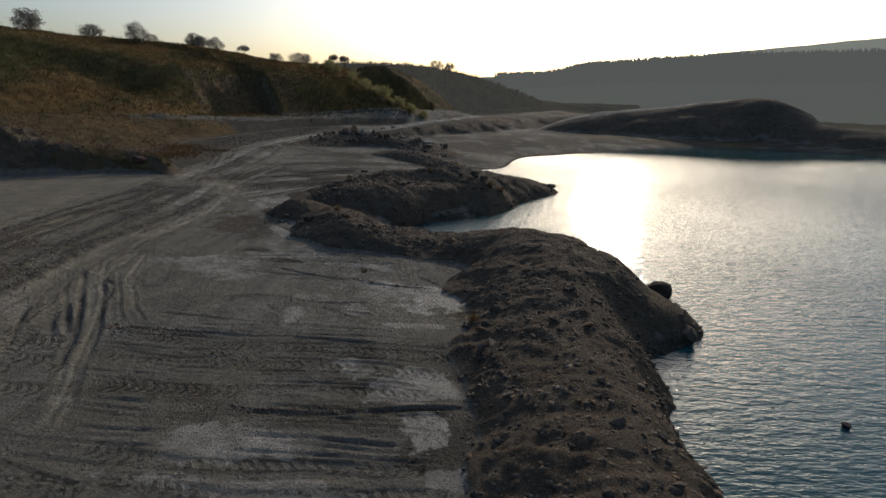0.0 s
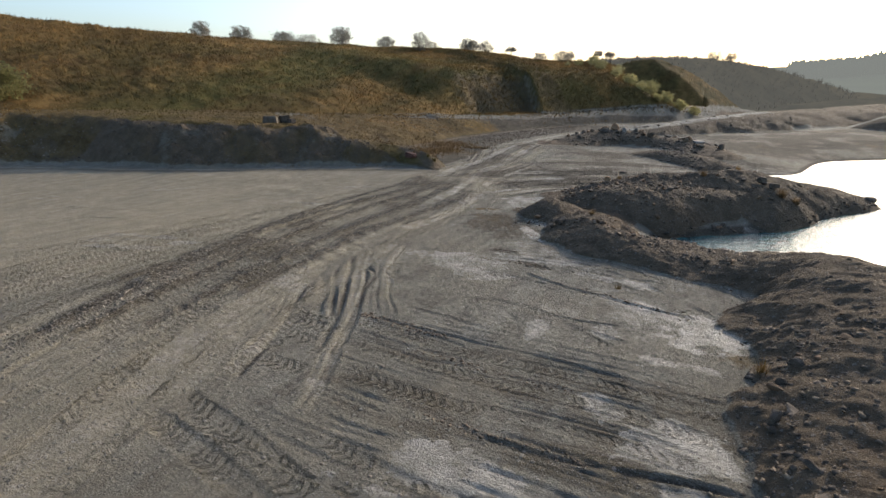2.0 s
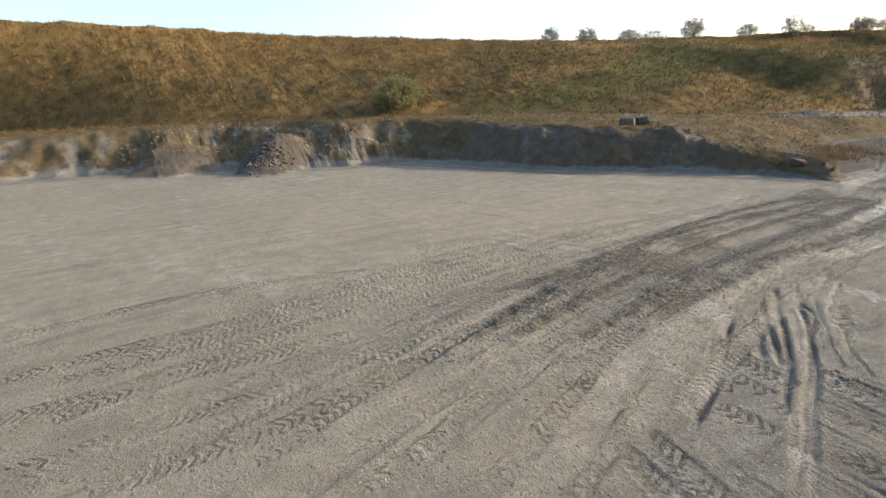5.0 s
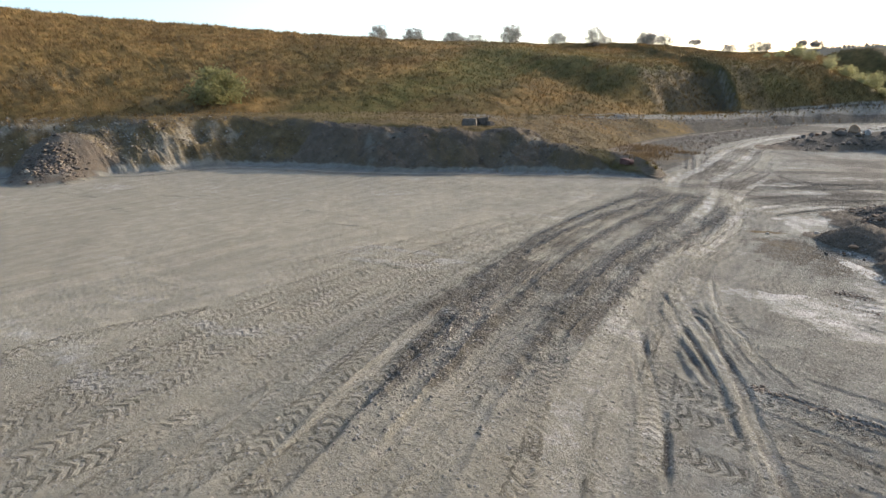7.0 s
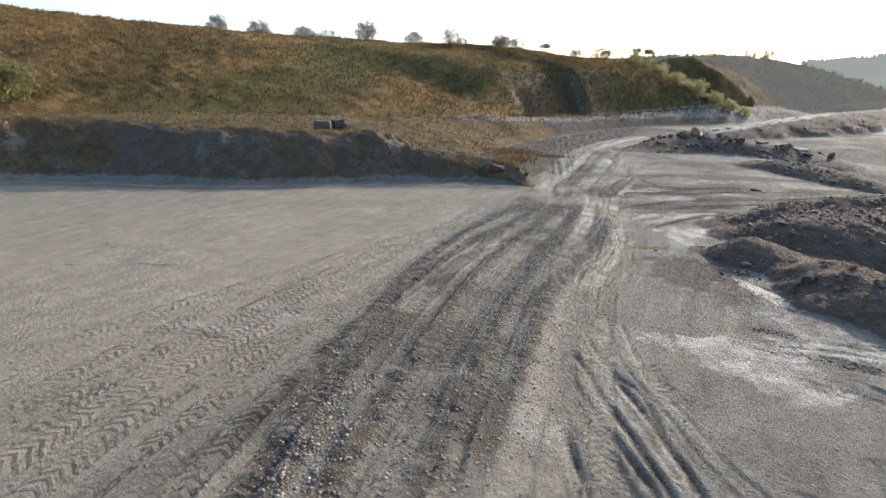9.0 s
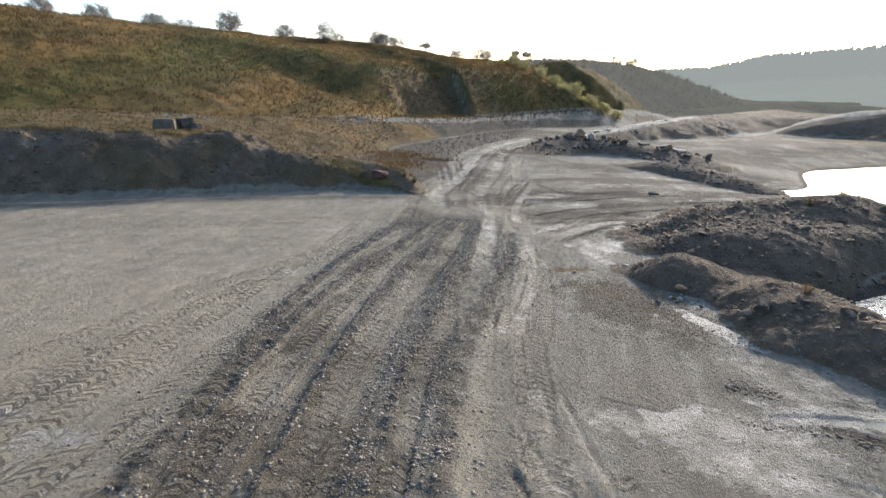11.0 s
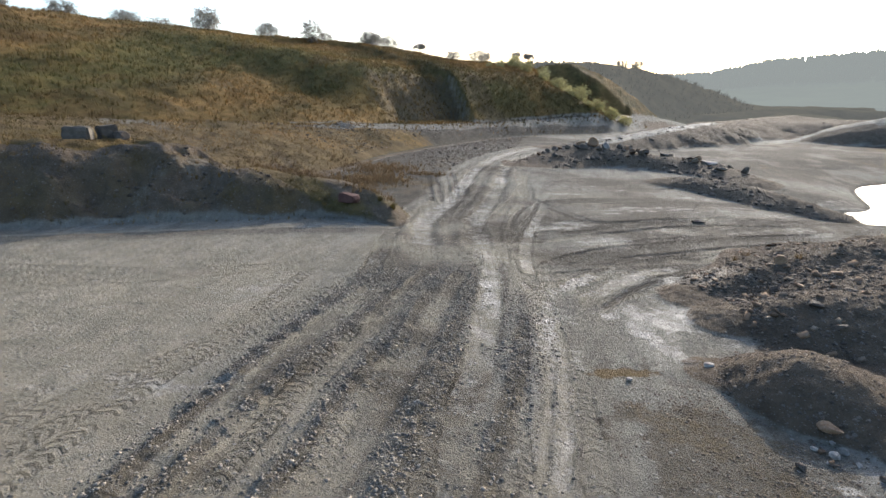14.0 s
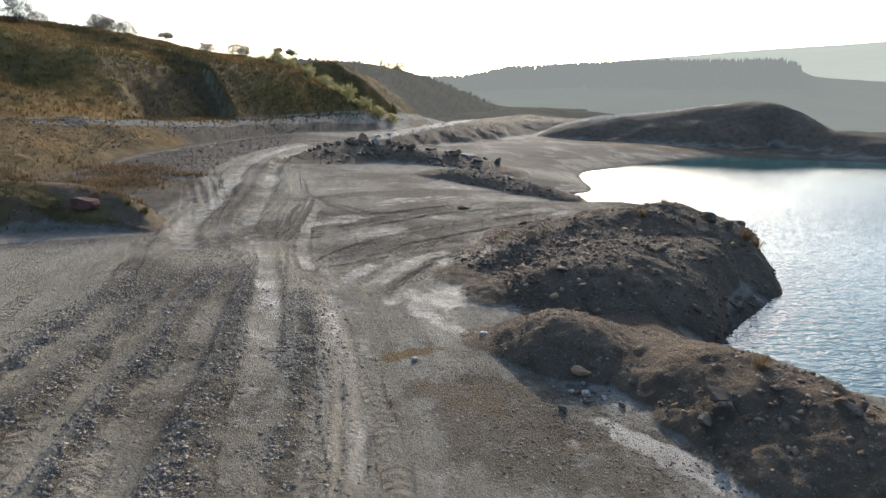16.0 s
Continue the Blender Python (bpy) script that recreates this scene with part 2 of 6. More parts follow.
def water_material():
    m, nt, p = mat("lake_water")
    pos = nt.nodes.new("ShaderNodeNewGeometry").outputs["Position"]
    mp = node(nt, "ShaderNodeMapping", Rotation=(0, 0, radians(-12)), Scale=(0.55, 1.5, 1.0))
    nt.links.new(pos, mp.inputs["Vector"])
    w = calc(nt, 'ADD', calc(nt, 'MULTIPLY', noise_tex(nt, mp.outputs["Vector"], 2.5, 3, 0.55), 0.85), calc(nt, 'MULTIPLY', noise_tex(nt, mp.outputs["Vector"], 6.5, 2, 0.5), 0.28))
    calm = grey(nt, noise_tex(nt, pos, 0.045, 3, 0.5), 0.3, 0.62)
    w = calc(nt, 'MULTIPLY', w, calc(nt, 'ADD', 0.55, calc(nt, 'MULTIPLY', calm, 0.45)))
    sep = nt.nodes.new("ShaderNodeSeparateXYZ")
    nt.links.new(pos, sep.inputs["Vector"])
    lee = node(nt, "ShaderNodeMapRange", From_Min=46.0, From_Max=78.0, To_Min=1.0, To_Max=0.1)
    nt.links.new(calc(nt, 'SUBTRACT', sep.outputs[1], calc(nt, 'MULTIPLY', sep.outputs[0], 0.12)), lee.inputs["Value"])
    w = calc(nt, 'MULTIPLY', w, lee.outputs["Result"])      # sheltered water under the far knoll
    p.inputs["Base Color"].default_value = (0.022, 0.076, 0.08, 1)
    p.inputs["Roughness"].default_value = 0.05
    p.inputs["IOR"].default_value = 1.333
    bump(nt, p, w, 1.0, 0.092)
    return m


def rock_material(name, a, b, c):
    m, nt, p = mat(name)
    pos = nt.nodes.new("ShaderNodeTexCoord").outputs["Object"]
    n1, n2 = noise_tex(nt, pos, 2.2, 5), noise_tex(nt, pos, 16.0, 5, 0.7)
    col = mix(nt, grey(nt, n1, 0.35, 0.68), a, b)
    col = mix(nt, calc(nt, 'MULTIPLY', grey(nt, n2, 0.5, 0.72), 0.6), col, c)
    isl = nt.nodes.new("ShaderNodeNewGeometry").outputs["Random Per Island"]
    oi = nt.nodes.new("ShaderNodeObjectInfo").outputs["Random"]
    k = calc(nt, 'FRACT', calc(nt, 'ADD', isl, oi))
    col = mix(nt, 1.0, col, ramp(nt, k, (0.0, (0.6, 0.58, 0.56)), (0.8, (1.05, 1.0, 0.95)), (1.0, (1.5, 1.42, 1.32))), "MULTIPLY")
    nt.links.new(col, p.inputs["Base Color"])
    p.inputs["Roughness"].default_value = 0.9
    p.inputs["Specular IOR Level"].default_value = 0.12
    bump(nt, p, n2, 0.6, 0.03)
    return m


def plant_material(name, a, b, gleam=0.25, patchy=False):
    m, nt, p = mat(name)
    isl = nt.nodes.new("ShaderNodeNewGeometry").outputs["Random Per Island"]
    pos = nt.nodes.new("ShaderNodeNewGeometry").outputs["Position"]
    f = calc(nt, 'ADD', calc(nt, 'MULTIPLY', isl, 0.6), calc(nt, 'MULTIPLY', noise_tex(nt, pos, 0.6, 4), 0.5))
    col = mix(nt, grey(nt, f, 0.15, 0.95), a, b)
    if patchy:
        col = mix(nt, 1.0, grass_colour(nt, pos)[0], ramp(nt, isl, (0.0, (0.9, 0.9, 0.9)), (1.0, (1.5, 1.45, 1.4))), "MULTIPLY")
    nt.links.new(col, p.inputs["Base Color"])
    p.inputs["Roughness"].default_value = 0.8
    p.inputs["Specular IOR Level"].default_value = 0.2
    tr = nt.nodes.new("ShaderNodeBsdfTranslucent")
    nt.links.new(col, tr.inputs["Color"])
    ms = nt.nodes.new("ShaderNodeMixShader")
    ms.inputs[0].default_value = gleam
    nt.links.new(p.outputs[0], ms.inputs[1])
    nt.links.new(tr.outputs[0], ms.inputs[2])
    nt.links.new(ms.outputs[0], nt.nodes["Material Output"].inputs["Surface"])
    return m


def distance_material(name, a, b, scale, haze_glow):
    """far hills outside the quarry: plain backdrop, the pale veil of the air put in as emission"""
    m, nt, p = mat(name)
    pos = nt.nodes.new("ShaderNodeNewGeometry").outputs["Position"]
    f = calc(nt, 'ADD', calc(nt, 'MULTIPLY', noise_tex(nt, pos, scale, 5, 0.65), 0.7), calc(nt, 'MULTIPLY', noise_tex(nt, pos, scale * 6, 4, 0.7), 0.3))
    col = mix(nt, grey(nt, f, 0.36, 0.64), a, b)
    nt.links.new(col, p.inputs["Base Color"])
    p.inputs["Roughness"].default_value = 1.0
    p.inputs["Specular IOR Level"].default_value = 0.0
    p.inputs["Emission Color"].default_value = (*haze_glow, 1)
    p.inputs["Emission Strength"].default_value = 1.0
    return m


GROUND, WATER = ground_material(), water_material()
ROCK = rock_material("shale_rock", (0.07, 0.056, 0.044), (0.135, 0.112, 0.09), (0.19, 0.162, 0.132))
SHALE = rock_material("brown_grey_shale", (0.11, 0.086, 0.062), (0.19, 0.152, 0.113), (0.26, 0.218, 0.17))
PALE_ROCK = rock_material("pale_limestone", (0.24, 0.22, 0.19), (0.4, 0.375, 0.335), (0.17, 0.15, 0.13))
BROWN_ROCK = rock_material("brown_sandstone", (0.11, 0.068, 0.04), (0.2, 0.135, 0.085), (0.24, 0.2, 0.155))
RED_ROCK = rock_material("dark_red_stone", (0.055, 0.028, 0.023), (0.09, 0.047, 0.038), (0.13, 0.095, 0.08))
GRIT = rock_material("crushed_stone", (0.15, 0.13, 0.104), (0.26, 0.232, 0.19), (0.34, 0.31, 0.265))
# the last colour of each is its haze, emitted by the hill itself
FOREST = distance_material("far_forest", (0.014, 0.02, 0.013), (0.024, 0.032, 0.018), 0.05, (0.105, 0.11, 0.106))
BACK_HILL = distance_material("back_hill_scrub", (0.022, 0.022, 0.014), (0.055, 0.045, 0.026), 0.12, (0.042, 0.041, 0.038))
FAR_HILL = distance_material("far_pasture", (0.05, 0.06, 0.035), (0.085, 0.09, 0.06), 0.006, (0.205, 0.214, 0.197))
STRAW = plant_material("dry_hill_grass", (0.06, 0.044, 0.015), (0.22, 0.135, 0.055), 0.2, True)
BRACKEN = plant_material("rust_bracken", (0.085, 0.056, 0.028), (0.165, 0.112, 0.058), 0.35)
TWIG = plant_material("grey_twigs", (0.14, 0.126, 0.108), (0.26, 0.236, 0.2), 0.42)
WILLOW = plant_material("spring_willow", (0.2, 0.185, 0.08), (0.38, 0.34, 0.16), 0.5)
OLIVE = plant_material("olive_bush", (0.13, 0.125, 0.05), (0.24, 0.215, 0.095), 0.5)
BARK = rock_material("bark", (0.045, 0.036, 0.028), (0.08, 0.066, 0.052), (0.11, 0.095, 0.08))
BLOCK = rock_material("grey_limestone_block", (0.085, 0.075, 0.062), (0.15, 0.134, 0.112), (0.19, 0.17, 0.145))
RUBBER = rock_material("black_plastic", (0.02, 0.021, 0.024), (0.03, 0.032, 0.036), (0.05, 0.05, 0.05))

# ---- the ground: one sheet of quarry floor, banks, mounds, lake bed and hills ----
def lattice_noise(x, y, scale, seed, octaves=4, gain=0.5):
    """smooth value noise, about -1 to 1"""
    rng = np.random.RandomState(seed)
    out, amp, tot = np.zeros_like(x), 1.0, 0.0
    for _ in range(octaves):
        tab = (rng.rand(256, 256) * 2 - 1).astype(np.float32)
        px, py = x * scale + 91.7, y * scale + 37.3
        ix, iy = np.floor(px).astype(int), np.floor(py).astype(int)
        fx, fy = px - ix, py - iy
        fx, fy = fx * fx * (3 - 2 * fx), fy * fy * (3 - 2 * fy)
        a, b = tab[ix & 255, iy & 255], tab[(ix + 1) & 255, iy & 255]
        c, d = tab[ix & 255, (iy + 1) & 255], tab[(ix + 1) & 255, (iy + 1) & 255]
        out += amp * ((a * (1 - fx) + b * fx) * (1 - fy) + (c * (1 - fx) + d * fx) * fy)
        tot += amp
        amp, scale = amp * gain, scale * 2.03
    return out / tot


def step01(a, b, v):
    q = np.clip((v - a) / (b - a), 0, 1)
    return q * q * (3 - 2 * q)


def spline(pts, n=8):
    """a smooth line (Catmull-Rom) through a few points of any dimension"""
    p = np.array([pts[0], *pts, pts[-1]], float)
    p[0], p[-1] = 2 * p[1] - p[2], 2 * p[-2] - p[-3]
    out = []
    for i in range(1, len(p) - 2):
        for q in np.linspace(0, 1, n, endpoint=False):
            a, b, c, d = p[i - 1:i + 3]
            out.append(0.5 * (2 * b + (c - a) * q + (2 * a - 5 * b + 4 * c - d) * q * q + (3 * b - a - 3 * c + d) * q ** 3))
    out.append(p[-2])
    return np.array(out)


def along(line, x, y):
    """for each place: distance to the line, side (positive to its left), length along it, and the line's further values there"""
    line = np.asarray(line, float)
    best = np.full(x.shape, 1e18, x.dtype)
    side, run = np.zeros_like(x), np.zeros_like(x)
    extra = [np.zeros_like(x) for _ in range(line.shape[1] - 2)]
    s0 = 0.0
    for a, b in zip(line[:-1], line[1:]):
        d = b[:2] - a[:2]
        L = math.hypot(*d)
        if L < 1e-6:
            continue
        q = np.clip(((x - a[0]) * d[0] + (y - a[1]) * d[1]) / (L * L), 0, 1)
        dx, dy = x - a[0] - q * d[0], y - a[1] - q * d[1]
        e = dx * dx + dy * dy
        near = e < best
        best[near] = e[near]
        side[near] = np.sign(d[0] * dy - d[1] * dx)[near]
        run[near] = (s0 + q * L)[near]
        for k, w in enumerate(extra):
            w[near] = (a[2 + k] + q * (b[2 + k] - a[2 + k]))[near]
        s0 += L
    return np.sqrt(best), side, run, extra


def inside(poly, x, y):
    odd = np.zeros(x.shape, bool)
    for (ax, ay), (bx, by) in zip(poly, np.roll(poly, -1, 0)):
        if ay != by:
            odd ^= ((ay > y) != (by > y)) & (x < (bx - ax) * (y - ay) / (by - ay) + ax)
    return odd


WATER_Z = -1.1
SHORE = spline([(5.5, -60), (5.4, 0), (5.9, 10), (6.0, 13.5), (6.5, 15.6), (8.6, 17.3), (8.9, 20.5), (8.2, 23.6), (3.5, 26.6), (-0.6, 29.2), (-2.3, 31.6), (-0.7, 33.2),
                (3.4, 36.4), (6.6, 41.4), (9.8, 46.5), (7.6, 49.5), (3.8, 53.5), (3.6, 58.0), (7.0, 60.5), (10.4, 70.5), (17.0, 76.0), (28.0, 84.0), (42.0, 92.0),
                (58.0, 91.0), (80.0, 80.0), (120.0, 50.0), (150.0, 0.0), (120.0, -50.0), (60.0, -70.0)], 6)
# slope foot under the hill, with its height; and the hill's crest
FOOT = spline([(-135, -75, 4.9), (-98, -14, 4.9), (-78, 10, 4.8), (-61, 34.5, 4.6), (-40.5, 63, 3.5), (-31.5, 80, 2.5), (-25.5, 94, 2.2), (-17, 108, 2.5), (-9, 120, 3.2), (-4, 134, 3.6), (6, 150, 3.8), (18, 163, 4.2), (31, 175, 4.5), (40, 195, 4.6), (43, 230, 4.6), (38, 330, 4.6)], 6)
CREST = spline([(-150, -60, 20), (-107, -30, 19.4), (-99, 2, 18.6), (-95, 30, 16.9), (-88, 47, 15.9), (-79, 62, 14.8), (-73, 83, 14.5), (-61, 100, 14.1), (-54, 111, 14.2), (-45.5, 117, 13.5),
                (-37, 124, 12.1), (-29, 131, 11.8), (-20, 140, 12.2), (-8, 158, 13.2), (2, 172, 13.4), (12, 182, 12.6), (21, 187, 11.0), (28, 194, 8.6), (33, 206, 6.0), (33, 230, 4.6), (28, 330, 4.6)], 6)
# foot of the bank at the quarry floor, with the steepness of its face
TOE = spline([(-120, -90, 0.9), (-84, -30, 0.9), (-72.6, -1, 0.9), (-68.5, 6, 0.9), (-66, 13, 0.8), (-56.5, 20.5, 0.8), (-54.5, 27, 0.9), (-48.5, 29.8, 1.0), (-41.7, 31.7, 1.05), (-32.5, 36.2, 0.95),
              (-24.9, 39.8, 0.8), (-20.4, 41.4, 0.6), (-21.2, 43.2, 0.4), (-25.0, 46.0, 0.3), (-29.5, 52, 0.3), (-29.2, 60, 0.35), (-29.0, 67, 0.4), (-28.0, 73, 0.7), (-26.2, 80, 0.95), (-22.0, 92.2, 0.95), (-14.0, 105.6, 0.9), (-5.4, 118, 0.7), (1, 132, 0.5), (14, 150, 0.2), (34, 170, 0.1)], 5)
ROAD = spline([(-9.5, -6), (-12.3, 4), (-14.0, 10), (-15.3, 16), (-15.9, 21), (-16.4, 27), (-16.7, 33), (-17.4, 38), (-18.4, 44), (-18.3, 52), (-19.0, 62), (-18.0, 72), (-15.5, 81), (-9.8, 86.5), (-4.5, 93.5), (4, 106.5), (13, 122), (30, 150)], 8)
# mounds: ridge lines with crest height above 0 and half width
RIDGES = [
    # rubble berm beside the lake, running on into the smooth hump
    spline([(3.2, -30, 0.9, 2.7), (3.1, 2, 0.9, 2.7), (3.2, 8, 0.95, 2.7), (3.3, 13, 1.0, 2.8), (3.9, 17, 1.2, 3.4), (4.6, 20.5, 1.45, 4.2), (3.2, 23.2, 1.2, 3.2), (0.6, 24.1, 0.6, 2.4), (-1.6, 24.6, 0.6, 2.1), (-3.9, 25.1, 0.9, 2.0), (-4.8, 26.5, 0.98, 2.1), (-5.4, 28.1, 0.92, 2.1), (-6.0, 29.2, 0.5, 1.8)]),
    spline([(-6.3, 29.3, 0.4, 1.8), (-7.2, 30.0, 0.82, 2.1), (-8.0, 30.4, 0.86, 2.1), (-8.7, 30.7, 0.5, 1.6), (-9.3, 30.9, 0.1, 1.0)]),
    spline([(5.4, 19.6, 1.0, 3.2), (7.4, 18.7, 0.0, 2.2)]),
    # big mound on the spit
    spline([(-8.6, 36.3, 0.15, 1.6), (-6.0, 37.6, 0.85, 3.2), (-3.0, 39.2, 1.25, 4.6), (1.6, 41.4, 1.6, 4.8), (4.2, 43.0, 0.8, 3.4), (8.4, 46.2, -0.45, 2.0)]),
    spline([(-8.0, 34.3, 0.3, 1.5), (-6.2, 34.4, 0.85, 2.3), (-3.8, 35.3, 1.0, 3.2), (-0.4, 37.2, 0.8, 2.6)]),
    # heaps of tipped rock beyond
    spline([(-16.6, 66, 0.5, 2.6), (-13.4, 69.5, 1.3, 3.4), (-10.8, 72.5, 1.45, 3.6), (-6, 71.0, 1.0, 3.0), (-2.6, 69, 0.75, 3.2), (0.4, 65, 0.2, 2.6)]),
    spline([(-5.6, 60.5, 0.45, 2.0), (-3.2, 59.4, 0.6, 2.4), (-0.2, 57.2, 0.25, 2.6), (2.6, 54.8, -0.4, 1.8)]),
    # embankment that carries the haul road uphill
    spline([(-14.5, 82.5, 0.5, 3.0), (-9.6, 86.5, 1.05, 4.0), (-4.3, 93.3, 1.6, 5.0), (4.4, 106, 2.25, 6.5), (10, 116, 2.3, 8.0), (20, 132, 2.4, 10.0), (34, 150, 3.0, 14.0)]),
    # long knoll behind the lake
    spline([(18, 115.2, -0.9, 4), (22, 113.6, 0.9, 6), (25.5, 113, 2.3, 8), (31, 112.8, 3.5, 10), (36.5, 113, 4.15, 11), (47, 113, 5.3, 13), (57.5, 112.2, 6.8, 14), (62, 111, 7.3, 14), (65, 108, 6.5, 12), (67, 103.5, 4.2, 10), (70, 100, 2.6, 9), (80, 97, 2.4, 9), (110, 78, 3.2, 12), (150, 40, 4.0, 14), (190, -20, 5, 20)]),
    # rough end of the bank
    spline([(-28.4, 43.3, 2.2, 2.6), (-26.0, 44.0, 1.8, 2.4), (-24.2, 44.6, 1.6, 2.2), (-22.2, 43.8, 1.2, 1.9), (-21.2, 42.9, 0.8, 1.3), (-20.6, 42.3, 0.3, 0.8)]),
    # spoil slumped against the bank
    spline([(-63.6, 18.4, 3.6, 4.6), (-62.0, 17.2, 2.6, 4.4), (-60.0, 15.6, 1.2, 3.4)]),
    spline([(-71.5, 9.4, 2.6, 4.8), (-68.5, 8.0, 1.2, 4.2)]),
    # terraces behind the knoll
    spline([(9, 121, 2.0, 5), (17, 128, 1.8, 6), (28, 134, 2.0, 8), (44, 140, 2.6, 10), (66, 146, 3.6, 14)]),
    spline([(18, 158, 2.4, 8), (32, 165, 3.7, 10), (46, 168, 4.0, 10), (60, 168, 3.4, 10)]),
]


def lines(lo, hi, fine, step, mid, growth_lo, growth_hi):
    """grid lines: fine steps in the middle, wider ones outwards"""
    out, v = [fine[0]], fine[0]
    while v < fine[1]:
        v += step
        out.append(v)
    d = 0.0
    while v < hi:
        d += growth_hi(d)
        v = fine[1] + d
        out.append(v)
    v, d, low = fine[0], 0.0, []
    while v > lo:
        d += growth_lo(d)
        v = fine[0] - d
        low.append(v)
    return np.array(low[::-1] + out)


GX = lines(-1900, 1900, (-19.6, 1.6), 0.055, 0, lambda d: 0.055 + (0.009 * d if d < 9 else 0.081 + 0.017 * (d - 9)) if d < 27 else (0.44 + 0.003 * d if d < 85 else 0.04 * (d - 68)), lambda d: 0.08 + 0.03 * min(d, 8) + 0.045 * max(d - 8, 0))
GY = lines(-600, 2000, (7.4, 26), 0.055, 0, lambda d: 0.07 + 0.04 * d, lambda d: 0.055 + 0.0025 * d if d < 22 else 0.11 + 0.02 * (d - 22) if d < 38 else (0.44 + 0.003 * d if d < 95 else 0.04 * (d - 77)))
X, Y = np.meshgrid(GX, GY)
SHAPE = X.shape
X, Y = X.ravel().astype(np.float32), Y.ravel().astype(np.float32)


def near(line, margin):
    """the grid's places in a box round the line"""
    lo, hi = line[:, :2].min(0) - margin, line[:, :2].max(0) + margin
    return np.where((X > lo[0]) & (X < hi[0]) & (Y > lo[1]) & (Y < hi[1]))[0]


n_big, n_mid, n_fine = lattice_noise(X, Y, 0.06, 1), lattice_noise(X, Y, 0.45, 2, 5), lattice_noise(X, Y, 2.4, 3, 3, 0.6)

# quarry floor
floor = -0.07 + 0.72 * np.exp(-((X + 16) ** 2 / 230 + (Y - 7) ** 2 / 260)) + 0.35 * step01(46, 62, Y) * step01(-10, -18, X) + 0.05 * n_mid + 0.012 * n_fine
road_d, road_side, _, _ = along(ROAD, X, Y)
floor += 0.24 * step01(4.6, 1.8, road_d) * step01(46, 36, Y) * step01(-2, 10, Y)

# bank and bench
toe_d, toe_side, toe_u, (toe_k,) = along(TOE, X, Y)
foot_d, foot_side, foot_u, (foot_z,) = along(FOOT, X, Y)
crest_d, crest_side, _, (crest_z,) = along(CREST, X, Y)
wob = 0.9 * lattice_noise(X, Y, 0.22, 5, 4) + 0.4 * lattice_noise(X, Y, 1.1, 6, 3)
cliff = step01(0.5, 0.75, toe_k) * step01(66, 58, Y)
gully = lattice_noise(toe_u, toe_u * 0, 0.7, 7, 4, 0.65)
d_in = toe_d * toe_side + (wob * 1.3 - 1.8 + 0.2 * gully) * cliff
floor += 0.25 * cliff * step01(14, 0, toe_d)
bench = np.where(foot_side > 0, foot_z, foot_z - (0.05 + 0.17 * step01(66, 78, Y)) * np.minimum(foot_d, np.where(Y > 72, 3.2, 14)))
rise = np.maximum(bench - floor, 0)
climb = np.maximum(d_in, 0) * toe_k
sharp = np.where(cliff > 0.5, 3.2, np.where(toe_k > 0.5, 2.6, 1.6))
bank = rise * np.tanh((climb / np.maximum(rise, 0.05)) ** sharp) ** (1 / sharp)
# the hill above the bench
up = np.where(foot_side > 0, foot_d, 0)
# old quarry face cut into the hill, ending in a bare spur
SPUR_U = float(along(FOOT, np.array([-25.6]), np.array([93.2]))[2][0])
spur_s = foot_u - SPUR_U - 0.34 * np.minimum(up, 12)      # run along the foot, counted from the spur's edge
cut = step01(-24, -9, spur_s + 2 * n_mid) * step01(0.3 + 0.25 * n_mid, -1.0, spur_s)
q = np.maximum(up - 3.8 * cut * (1 + 0.3 * wob), 0) / (up + crest_d + 1e-6)
steep = step01(76, 88, Y) * step01(133, 126, Y)
q = np.where(crest_side > 0, 1.0, q)
tall, run_up = crest_z - foot_z, q * (up + crest_d)
gentle = tall * (1.0 - (1 - q) ** 1.12)
brow = 6.0 * np.tanh((run_up * 1.05 / 6.0) ** 2.2) ** (1 / 2.2) + (tall - 6.0) * q ** 1.15
lift = np.where(crest_side > 0, tall + 0.012 * crest_d, gentle + (np.maximum(brow, gentle) - gentle) * steep)
lift = np.where(foot_side > 0, np.maximum(lift, 0), 0)
hill = foot_side > 0
land = floor + bank + lift * step01(0, 2, np.maximum(d_in, 0)) + np.where(hill, 0.35 * n_mid + 0.12 * n_fine, 0) * np.minimum(up / 4, 1)
land += (toe_side > 0) * step01(0.62, 0.35, toe_k) * step01(0.1, 0.8, bank) * np.where(hill, 0, 0.3 * n_mid + 0.1 * n_fine)
land += cliff * step01(0, 0.6, bank) * step01(4.2, 3.0, bank) * (0.5 * n_mid + 0.15 * n_fine)
land += (toe_k > 0.5) * (Y > 66) * (foot_side < 0) * step01(0.1, 0.5, bank) * 0.22 * n_mid
# the first hill ends in a flank; a side valley parts it from the hill behind
FLANK = spline([(-34, 142, 14.0), (-27, 137, 13.2), (-22.2, 133.6, 11.6), (-18.6, 130.6, 8.6), (-12.6, 127.0, 4.2), (-8.6, 124.8, 2.2), (-4.4, 123.8, 1.3), (4, 123.5, 1.3)], 6)
ix = near(FLANK, 40.0)
d, side, _, (z,) = along(FLANK, X[ix], Y[ix])
dip = np.where(side > 0, np.where(d < 9, z - 0.55 * d, z - 5 + 0.95 * (d - 9)), z + 0.35 * d)
land[ix] = np.where(foot_side[ix] > 0, np.minimum(land[ix], np.maximum(dip, 1.5) + 0.3 * n_mid[ix]), land[ix])

# lake
shore_d, _, _, _ = along(SHORE, X, Y)
wet = inside(SHORE, X, Y)
reach = np.where(Y > 50, 9.0, 2.2) + 0.6 * n_mid
